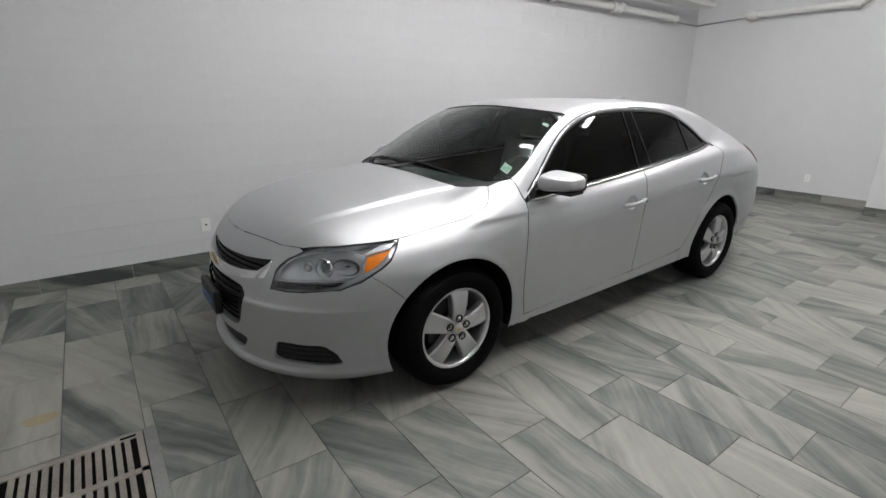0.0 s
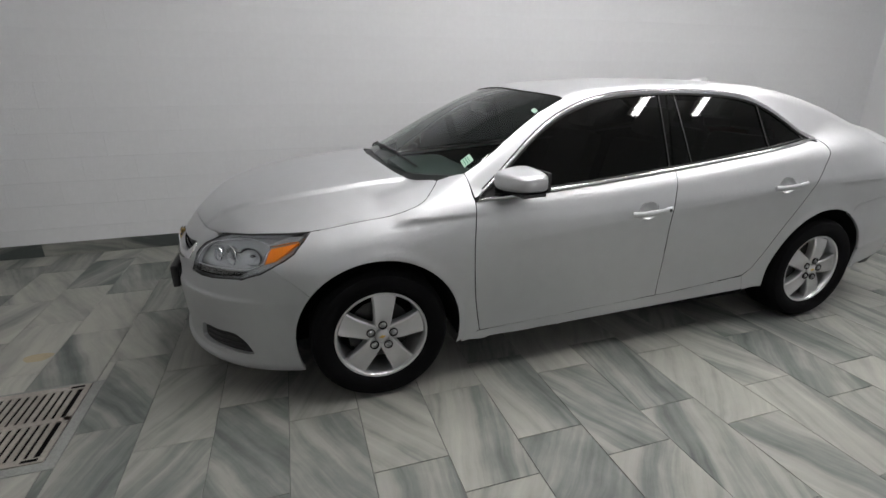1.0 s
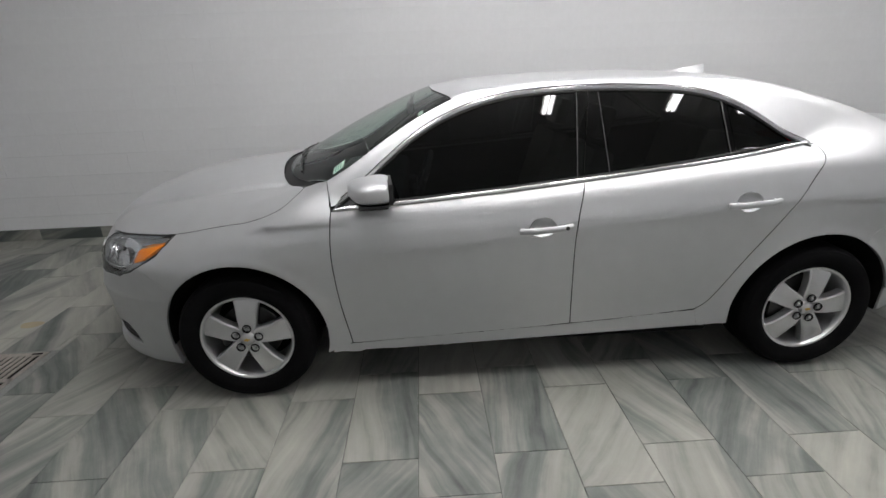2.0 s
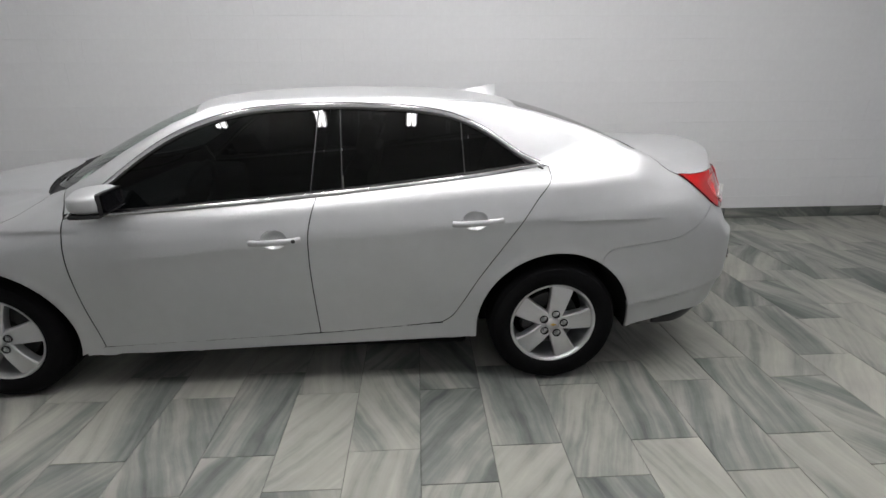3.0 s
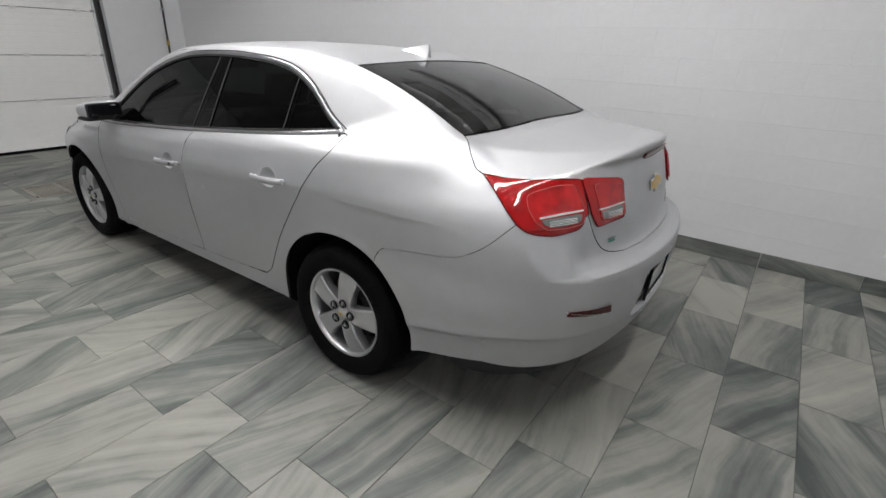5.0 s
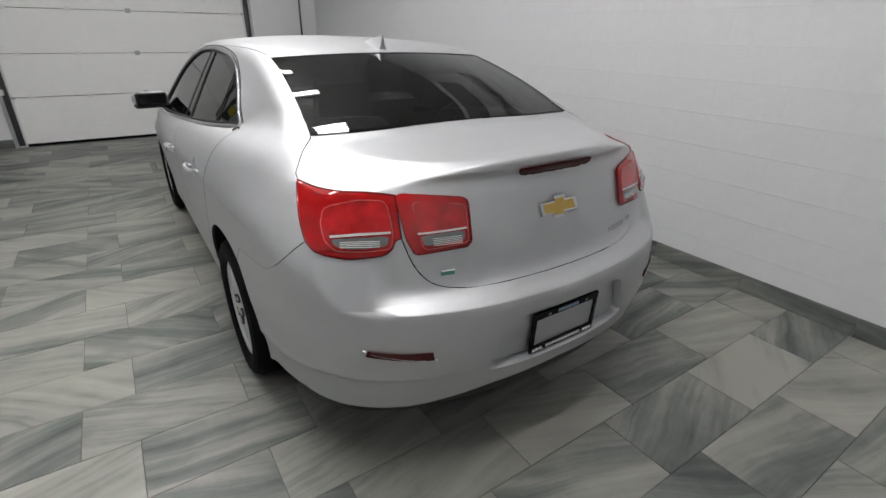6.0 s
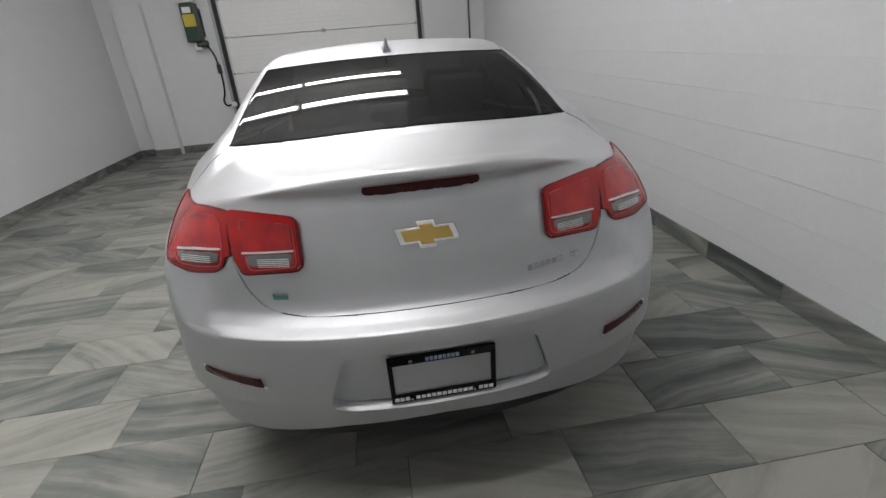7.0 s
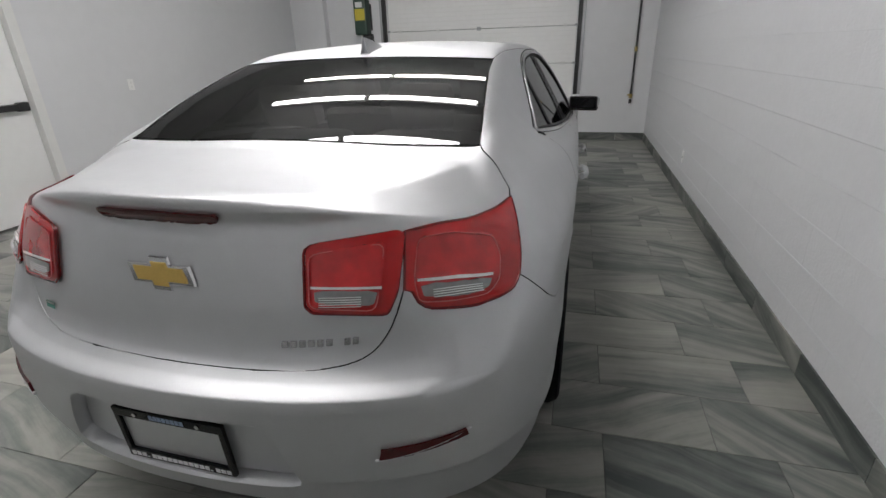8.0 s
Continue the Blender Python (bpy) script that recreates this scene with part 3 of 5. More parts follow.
def body(x, y, z):
    """Negative inside the bodywork, positive outside; about metres near the surface."""
    y = np.abs(y)
    b = HALF(z - .04 * (x - 1.3) * ramp(z, .5, .75) * ramp(3.6 - x, 0, .8))
    for axle in (0, AXLE):
        r = np.hypot(x - axle, z - HUB)
        b = b + .006 * np.exp(-((r - .395) / .03) ** 2)
    d = z - .77 - .08 * (x - 1)    # the shoulder crease that climbs to the tail lamp
    b = b + .006 * np.exp(-(d / np.where(d < 0, .035, .13)) ** 2) * ramp(x, .5, .9) * (1 - .4 * ramp(x, 2.4, 2.9))
    fold = .497 - .19 * np.maximum(3.58 - x, 0)     # the fold low on the rear bumper
    b = b + .016 * ramp(x, 2.85, 3.2) * ramp(.72 - z, 0, .16)
    b = b + (.008 * np.exp(-((z - fold - .012) / .03) ** 2) - .011 * ramp(fold - z, -.008, .013)) * ramp(x, 3.06, 3.2)
    b = b * (1 - .042 * ramp(x, 2.3, 3.5)) - .044 * ramp(z, .90, 1.05) * ramp(x, 2.8, 3.35)
    ahead = np.clip((.3 - x) / (.3 - NOSE(z)), 0, 3)
    melt = ramp(y, .58, .72)     # towards the corners the bumper is full, and the facet below cuts its shelf
    tail = TAIL(z) * (1 - melt) + TAIL_FULL(z - .05 * ramp(y, .62, .78) * ramp(z, .56, .70)) * melt
    astern = np.clip((x - 2.8) / (tail - 2.8), 0, 3)
    side = (np.sqrt((y / b) ** 2 + ahead ** 3.6 + astern ** 5.5) - 1) * b
    top = TOPC(x) - TOPD(x) * (y / .85) ** 2.5
    crease = spline((-.9, .40), (-.58, .47), (-.32, .52), (.1, .55), (.4, .57))(x)
    top = top + .013 * ramp(crease - y, -.012, .014) * ramp(.6 - x, 0, .2)
    # the deck's lip runs round in a curve from the rear glass; outside it the lid falls away to the lamps
    u, v = np.maximum(x - 2.9, 0) / .85, y / .68
    over = (u ** 1.55 + v ** 2.5 - 1) / np.hypot(1.55 / .85 * u ** .55, 2.5 / .68 * v ** 1.5 + 1e-6)
    top = top - .37 * (over + np.sqrt(over ** 2 + .012 ** 2)) / 2 * ramp(x, 3.08, 3.3)
    lower = smax(side, z - top, .075 + .035 * ramp(.5 - x, 0, .4) * ramp(x, -.5, -.1) - .045 * ramp(x, 3.1, 3.4) - .015 * ramp(x, 3.4, 3.6))
    out = np.maximum(y - .627, 0)     # the sloping facet under the tail lamp, with a sharp edge that climbs to the lamp
    facet = 3.74 - .65 * (y - .627) - .3 * out ** 2 - .52 * (z - .74) + .62 * np.maximum(z - .9, 0) + .5 * np.maximum(.742 - z, 0)
    lower = smax(lower, (x - facet) * .77 - .25 * ramp(.62 - y, 0, .15), .006)
    h = np.maximum(z, .88) - 1
    g = y - (GLASS(x) - .52 * h - .1 * h * h - 1.6 * np.maximum(.88 - z, 0))
    roof = ROOF(x - BOW(x) * (y / .6) ** 2) - ROOFD(x) * (y / .6) ** 2
    upper = smax(g, z - roof, .032 + .018 * ramp(x, 1.0, 1.6))
    soft = .013 + .09 * ramp(y, .56, .68) * ramp(x, 2.55, 2.9) * (1 - .6 * ramp(x, 3.1, 3.35)) + .08 * ramp(y, .58, .7) * ramp(.62 - x, 0, .35)
    return smin(lower, upper, soft)


def meet(start, way, reach):
    """Where rays from start along way leave the bodywork; arrays of points."""
    lo = np.zeros(len(start))
    hi = np.full(len(start), float(reach))
    for _ in range(26):
        mid = (lo + hi) / 2
        p = start + way * mid[:, None]
        inside = body(p[:, 0], p[:, 1], p[:, 2]) < 0
        lo = np.where(inside, mid, lo)
        hi = np.where(inside, hi, mid)
    return start + way * hi[:, None]


def outward(p):
    e = 2e-3
    x, y, z = p.T
    n = np.stack([body(x + e, y, z) - body(x - e, y, z), body(x, y + e, z) - body(x, y - e, z), body(x, y, z + e) - body(x, y, z - e)], 1)
    return n / np.maximum(np.linalg.norm(n, axis=1), 1e-9)[:, None]


def snap(p):
    """Brings points near the bodywork onto it."""
    p = np.array(p, float)
    for _ in range(6):
        f = body(p[:, 0], p[:, 1], p[:, 2])
        p = p - outward(p) * np.clip(f, -.03, .03)[:, None] * .8
    return p

# ---- charts: flat maps from which a panel is thrown out onto the body form ----
class Chart:
    def __init__(self, to_flat, ray):
        self.to_flat, self.ray = to_flat, ray


def side_chart(s):
    def ray(q):
        o = np.zeros(len(q))
        return np.stack([q[:, 0], o, q[:, 1]], 1), np.stack([o, o + s, o], 1)
    return Chart(lambda p: (p[0], p[2]), ray)


def angle_chart(s, y0=.3, z0=.72):
    """Fans out round a line along the car, for panels that turn from side to top."""
    def ray(q):
        o = np.zeros(len(q))
        t = q[:, 1] / .6
        return np.stack([q[:, 0], o + s * y0, o + z0], 1), np.stack([o, s * np.cos(t), np.sin(t)], 1)
    return Chart(lambda p: (p[0], .6 * math.atan2(p[2] - z0, s * p[1] - y0)), ray)


def ring_chart(x0, way):
    """Fans out round an upright axis, for the two ends. way: -1 the nose, 1 the tail."""
    def ray(q):
        o = np.zeros(len(q))
        t = q[:, 0] / .7
        return np.stack([o + x0, o, q[:, 1]], 1), np.stack([way * np.cos(t), np.sin(t), o], 1)
    return Chart(lambda p: (.7 * math.atan2(p[1], way * (p[0] - x0)), p[2]), ray)


def lid_chart(x0=3.2, z0=.82):
    """Fans out round a line across the car, for the boot lid."""
    def ray(q):
        o = np.zeros(len(q))
        t = q[:, 1] / .45
        return np.stack([o + x0, q[:, 0], o + z0], 1), np.stack([np.cos(t), o, np.sin(t)], 1)
    return Chart(lambda p: (p[1], .45 * math.atan2(p[2] - z0, p[0] - x0)), ray)


TOP = Chart(lambda p: (p[0], p[1]), lambda q: (np.stack([q[:, 0], q[:, 1], np.full(len(q), .5)], 1), np.stack([0 * q[:, 0], 0 * q[:, 0], 0 * q[:, 0] + 1], 1)))
NOSE_RING, TAIL_RING, LID = ring_chart(-.1, -1), ring_chart(2.95, 1), lid_chart()
SIDE = {s: side_chart(s) for s in (-1, 1)}
FAN = {s: angle_chart(s) for s in (-1, 1)}


def put(chart, uv):
    st, w = chart.ray(np.array(uv, float))
    return meet(st, w, 1.9)


def on_side(s, pts):
    return [Vector(p) for p in put(SIDE[s], pts)]


def on_top(pts, s=1):
    return [Vector(p) for p in put(TOP, [(x, s * y) for x, y in pts])]


def on_tail(pts, s=1):
    """Points of the rear face, given across and up."""
    p = np.array([(3.2, s * y, z) for y, z in pts], float)
    w = np.zeros_like(p)
    w[:, 0] = 1
    return [Vector(q) for q in meet(p, w, 1.2)]


def on_nose(pts, s=1):
    p = np.array([(-.2, s * y, z) for y, z in pts], float)
    w = np.zeros_like(p)
    w[:, 0] = -1
    return [Vector(q) for q in meet(p, w, 1.2)]


def flip(pts):
    """The same run of points on the car's other side, walked the other way."""
    return [Vector((p[0], -p[1], p[2])) for p in reversed(pts)]


def panel(name, outline, chart, material, parent, holes=(), lift=0.0, cell=.045, depth=.014, gap=.0024, label="", edge=None):
    """One piece of skin inside an outline of points: thrown onto the body form, with turned-in edges."""
    flat = []
    for run in (outline, *holes):
        uv = [Vector((*chart.to_flat(p), 0)) for p in snap([tuple(v) for v in run])]
        fine = []
        for a, b in zip(uv, uv[1:] + uv[:1]):
            n = max(1, math.ceil((b - a).length / (cell * .7)))
            if (b - a).length > 1e-5:
                fine += [a.lerp(b, i / n) for i in range(n)]
        flat.append(fine)
    from mathutils import geometry
    tris = geometry.tessellate_polygon(flat)
    bm = bmesh.new()
    vs = [bm.verts.new(v) for run in flat for v in run]
    for t in tris:
        if len(set(t)) == 3:
            try:
                bm.faces.new([vs[i] for i in t])
            except ValueError:
                pass
    for axis in (0, 1):
        lo, hi = min(v.co[axis] for v in vs), max(v.co[axis] for v in vs)
        n = max(1, math.ceil((hi - lo) / cell))
        for i in range(1, n):
            at, no = [0, 0, 0], [0, 0, 0]
            at[axis], no[axis] = lo + (hi - lo) * i / n, 1
            bmesh.ops.bisect_plane(bm, geom=bm.verts[:] + bm.edges[:] + bm.faces[:], dist=1e-6, plane_co=at, plane_no=no)
    bmesh.ops.remove_doubles(bm, verts=bm.verts[:], dist=1e-5)
    bm.verts.index_update()
    p = put(chart, [v.co[:2] for v in bm.verts])
    n = outward(p)
    # inward pull of the rim, for the gap between panels
    pull = np.zeros_like(p)
    rim = []
    for e in bm.edges:
        if len(e.link_faces) == 1:
            a, b = e.verts[0].index, e.verts[1].index
            mid = np.mean([p[v.index] for v in e.link_faces[0].verts], 0)
            m = np.cross(p[b] - p[a], (n[a] + n[b]) / 2)
            ln = np.linalg.norm(m)
            if ln < 1e-9:
                continue
            m = m / ln
            if np.dot(m, (p[a] + p[b]) / 2 - mid) < 0:
                m = -m
            pull[a] += m
            pull[b] += m
            rim.append((a, b))
    ln = np.linalg.norm(pull, axis=1)
    out = pull / np.maximum(ln, 1e-9)[:, None]
    p = p - out * gap * (ln > 0)[:, None] + n * lift
    faces = []
    for f in bm.faces:
        ids = [v.index for v in f.verts]
        q = p[ids]
        c = sum(np.cross(q[i] - q[0], q[i + 1] - q[0]) for i in range(1, len(ids) - 1))
        faces.append(ids if np.dot(c, n[ids].mean(0)) > 0 else ids[::-1])
    bm.free()
    skin = len(faces)
    verts, norms = [tuple(v) for v in p], [tuple(v) for v in n]
    upper, lower = {}, {}
    for i in {i for e in rim for i in e}:
        m = out[i]
        upper[i] = len(verts)
        verts.append(tuple(p[i]))
        norms.append(tuple((n[i] * .45 + m) / np.linalg.norm(n[i] * .45 + m)))
        lower[i] = len(verts)
        verts.append(tuple(p[i] - n[i] * depth - m * depth * .15))
        norms.append(tuple(m))
    for a, b in rim:
        quad = [upper[a], lower[a], lower[b], upper[b]]
        q = np.array([verts[i] for i in quad])
        c = np.cross(q[1] - q[0], q[2] - q[0])
        faces.append(quad if np.dot(c, out[a] + out[b]) > 0 else quad[::-1])
    me = bpy.data.meshes.new(name)
    me.from_pydata(verts, [], faces)
    for f in me.polygons:
        f.use_smooth = True
    me.normals_split_custom_set_from_vertices(norms)
    me.materials.append(material)
    # edge blackens the turned-in rim, so the gap's shade is in its colour
    if edge:
        me.materials.append(edge)
        for f in list(me.polygons)[skin:]:
            f.material_index = 1
    ob = new(name, me)
    ob.parent = parent
    if label:
        ob["label"] = label
    return ob


def rounded(pts, r=.3, n=3):
    """Softens the corners of an outline."""
    out = []
    k = len(pts)
    for i in range(k):
        a, b, c = Vector(pts[i - 1]), Vector(pts[i]), Vector(pts[(i + 1) % k])
        p, q = b.lerp(a, r), b.lerp(c, r)
        out += [p.lerp(b, t).lerp(b.lerp(q, t), t) for t in (i2 / n for i2 in range(n + 1))]
    return out


def snap_run(pts):
    return [Vector(p) for p in snap([tuple(v) for v in pts])]


def both(s, pts):
    return [Vector((x, s * y, z)) for x, y, z in pts]


def arch(axle, r, a0, a1, n=22):
    """Points of a wheel opening, in side view, between two angles in degrees."""
    return [(axle + r * math.cos(radians(a)), HUB + r * math.sin(radians(a))) for a in np.linspace(a0, a1, n)]


car = thing("car", "silver four-door sedan parked on the tiled floor", "car")
RF, RR = .385, .393
# outlines that neighbouring panels share: across is given for one side
TAIL_TOP = [(3.355, .735, 1.066), (3.42, .718, 1.067), (3.47, .698, 1.068), (3.54, .66, 1.068), (3.60, .605, 1.067), (3.65, .546, 1.064)]
TAIL_INNER = [(3.65, .546, 1.064), (3.672, .548, .99), (3.685, .548, .94)]
TAIL_LOW = [(3.685, .548, .94), (3.682, .566, .935), (3.682, .578, .912), (3.67, .606, .894), (3.632, .685, .887), (3.60, .72, .889), (3.573, .745, .893), (3.545, .757, .90), (3.518, .769, .92)]
TAIL_FRONT = [(3.518, .769, .92), (3.48, .77, .96), (3.436, .76, 1.0), (3.395, .746, 1.032), (3.355, .735, 1.066)]
TAIL_LOW = TAIL_LOW[:2] + [tuple(v) for v in bend(TAIL_LOW[2:], 3)]
TAIL_FRONT, TAIL_TOP = ([tuple(v) for v in bend(run, 3)] for run in (TAIL_FRONT, TAIL_TOP))
LID_SIDE = [tuple(v) for v in bend([(3.685, .548, .94)] + on_tail([(.535, .89), (.517, .845), (.488, .806), (.45, .784), (.40, .774), (.34, .769)]), 3)]
HEAD_LOW = [(-.665, .582, .785), (-.73, .545, .757), (-.765, .525, .728), (-.785, .513, .70), (-.80, .517, .66), (-.815, .508, .618), (-.77, .585, .616), (-.71, .645, .62), (-.58, .75, .638), (-.50, .80, .672), (-.455, .812, .695)]
HEAD_REAR = [(-.455, .812, .695), (-.40, .828, .728), (-.359, .827, .754), (-.315, .80, .797), (-.28, .767, .831)]
TAILSEAM = [(3.518, .92), (3.455, .85), (3.39, .803), (3.32, .773), (3.2, .755), (3.06, .736), (2.995, .72), (2.962, .678)]
BELT = spline((.4, .925), (.96, .958), (1.6, 1.006), (2.14, 1.056), (2.7, 1.118))
SILL = spline((.35, .258), (.55, .268), (1.55, .31), (2.18, .352), (2.5, .37))
DOORGAP = bend([(1.592, 1.006, 0), (1.556, .87, 0), (1.545, .72, 0), (1.548, .52, 0), (1.556, .312, 0)], 5)
REARGAP = bend([(2.69, 1.116, 0), (2.683, 1.06, 0), (2.62, .985, 0), (2.54, .87, 0), (2.44, .73, 0), (2.35, .6, 0), (2.285, .49, 0), (2.225, .395, 0), (2.17, .354, 0)], 4)
FRONTGAP = bend([(.462, .93, 0), (.45, .8, 0), (.448, .68, 0), (.462, .48, 0), (.495, .268, 0)], 4)
HOODLINE = [(-.665, .575), (-.56, .66), (-.46, .706), (-.28, .764), (-.1, .785), (.06, .81), (.17, .822), (.235, .81), (.275, .77), (.325, .71)]
SCREEN_EDGE = [(.44, .76), (.56, .745), (.7, .70), (.85, .655), (1.02, .615)]
ROOF_EDGE = [(1.02, .615), (1.25, .602), (1.6, .597), (2.0, .588), (2.3, .575), (2.56, .552)]
BACK_EDGE = [(2.56, .552), (2.75, .567), (2.97, .592), (3.18, .618)]
FRONT_EDGE = [(.93, 0), (.94, .3), (1.02, .615)]
BACKTOP_EDGE = [(2.585, 0), (2.577, .3), (2.56, .552)]
BACKLOW_EDGE = [(3.222, 0), (3.216, .35), (3.18, .618)]
SCREENLOW_EDGE = [(.145, 0), (.165, .3), (.25, .54), (.44, .76)]
LID_FRONT = [(3.18, .618), (3.215, .635), (3.26, .682), (3.315, .724)]
HOODREAR_EDGE = [(.105, 0), (.12, .2), (.16, .42), (.225, .58), (.325, .71)]


def curve2(pts, n=5):
    return [(v.x, v.y) for v in bend([(a, b, 0) for a, b in pts], n)]


def cup_run(x, z, f=1.0):
    """The rim of a door handle's finger cup."""
    return [(x - .01 + .058 * f * math.cos(t), z + .001 + .043 * f * math.sin(t)) for t in np.linspace(0, 2 * math.pi, 25)[:-1]]


HANDLES = ((1.405, .822), (2.335, .893))
# bonnet
half = on_top(curve2([(-.825, 0), (-.815, .15), (-.775, .34), (-.725, .48), (-.665, .575)], 4)[:-1] + curve2(HOODLINE, 4)[:-1] + curve2(HOODREAR_EDGE, 4)[::-1])
panel("bonnet", half + flip(half)[1:-1], TOP, M_PAINT, car, cell=.018, edge=M_GAPSHADE_SEAL)

# front bumper with its openings
half = on_top(curve2([(-.825, 0), (-.815, .15), (-.775, .34), (-.725, .48), (-.665, .575)], 4)[:-1]) + both(1, HEAD_LOW)
half += on_side(1, curve2([(-.455, .695), (-.38, .635), (-.304, .562)], 5)[1:] + arch(0, RF, 142, 203, 14)[1:] + [(-.38, .168)])
half += [Vector((-.6, .7, .163)), Vector((-.8, .5, .16)), Vector((-.9, .25, .158)), Vector((-.92, 0, .158))]
outline = half + flip(half)[1:-1]


def nose_hole(pts):
    h = on_nose(pts)
    return rounded(h + flip(h), .22)


slot = on_nose([(0, .722), (.15, .724), (.3, .728), (.42, .736), (.47, .742), (.455, .715), (.42, .686), (.3, .672), (.15, .664), (0, .662)])
slot = slot + flip(slot)[1:-1]
mouth = nose_hole([(.33, .60), (.368, .555), (.30, .40), (.26, .37)])
lip = nose_hole([(.345, .328), (.285, .238)])
fog = {s: rounded(on_nose([(.52, .355), (.49, .265), (.515, .252), (.74, .246), (.725, .31), (.695, .352)], s), .2) for s in (-1, 1)}
bumper = panel("front_bumper", outline, NOSE_RING, M_PAINT, car, holes=(slot, mouth, lip, fog[-1], fog[1]), cell=.035, depth=.03, gap=.0012)
grille = panel("upper_grille", slot, NOSE_RING, M_BLACK, bumper, lift=-.028, gap=-.004, label="black slotted upper grille")
for z in (.683, .703):
    w = .38 if z < .7 else .43
    bm = bmesh.new()
    tube(bm, [p - Vector((-.018, 0, 0)) for p in on_nose([(w * i / 10, z) for i in range(-10, 11)])], .004, 6)
    part("grille_bar", bm, M_LINER, bumper)
grille = panel("lower_grille", mouth, NOSE_RING, M_BLACK, bumper, lift=-.028, gap=-.004, label="black lower grille")
for i in range(7):
    z = .405 + i * .03
    w = .26 + .055 * i / 6
    bm = bmesh.new()
    tube(bm, [p - Vector((-.014, 0, 0)) for p in on_nose([(w * i2 / 10, z) for i2 in range(-10, 11)])], .005, 6)
    part("grille_bar", bm, M_LINER, bumper)
panel("lower_intake", lip, NOSE_RING, M_BLACK, bumper, lift=-.026, gap=-.004, label="black lower intake")
for s in (-1, 1):
    panel("fog_recess", fog[s], NOSE_RING, M_BLACK, bumper, lift=-.022, gap=-.004, label="black fog lamp recess")
    for i in range(3):
        bm = bmesh.new()
        tube(bm, [v + Vector((.016, 0, 0)) for v in on_nose([(.52 + .045 * k, .272 + .026 * i) for k in range(5)], s)], .004, 6)
        part("recess_rib", bm, M_BLACK, bumper)
bar = on_nose([(0, .658), (.15, .66), (.3, .668), (.425, .682), (.46, .712), (.478, .742), (.488, .70), (.478, .662), (.33, .634), (.15, .622), (0, .62)])
panel("grille_surround", bar + flip(bar)[1:-1], NOSE_RING, M_CHROME, bumper, lift=.006, gap=0, depth=.012, label="satin silver bar across the grille")
# black plate bracket hung on the mouth
bm = bmesh.new()
box(bm, (-1.0, -.16, .40), (-.962, .16, .52), .012)
part("plate_bracket", bm, M_BLACK, bumper, "black plastic plate bracket")
# blue sheen of the bracket, put in as a coloured strip
part("bracket_sheen", boxed((-1.004, -.11, .43), (-1.0, .11, .47), .001), M_BLUE, bumper, "blue sheen drawn as a strip")


def bow_badge(scale, m, parent, rim=M_CHROME):
    """A flat cross-shaped badge: bright rim, gold field."""
    shape = [(-1, -.12), (-.86, .26), (-.30, .26), (-.24, .45), (.30, .45), (.24, .26), (1, .26), (.86, -.26), (.30, -.26), (.24, -.45), (-.30, -.45), (-.24, -.26), (-1.02, -.26)]
    for k, (grow, h, mm, nm) in enumerate(((1.0, .006, rim, "badge"), (.82, .009, M_GOLD, "badge_field"))):
        bm = bmesh.new()
        low = [bm.verts.new(m @ Vector((x * scale * (grow if abs(x) < .9 else grow * .98), 0, z * scale * (grow if k == 0 else .74)))) for x, z in shape]
        high = [bm.verts.new(m @ Vector((x * scale * (grow - .05), h, z * scale * ((grow if k == 0 else .74) - .08)))) for x, z in shape]
        n = len(shape)
        for i in range(n):
            bm.faces.new((low[i], low[(i + 1) % n], high[(i + 1) % n], high[i]))
        bm.faces.new(high)
        bmesh.ops.recalc_face_normals(bm, faces=bm.faces)
        part(nm, bm, mm, parent, "bright rim of a badge" if k == 0 else "gold badge field")


p = on_nose([(0, .655)])[0]
bow_badge(.085, pose(p.x - .006, 0, .655, 0, 0, 90), bumper)

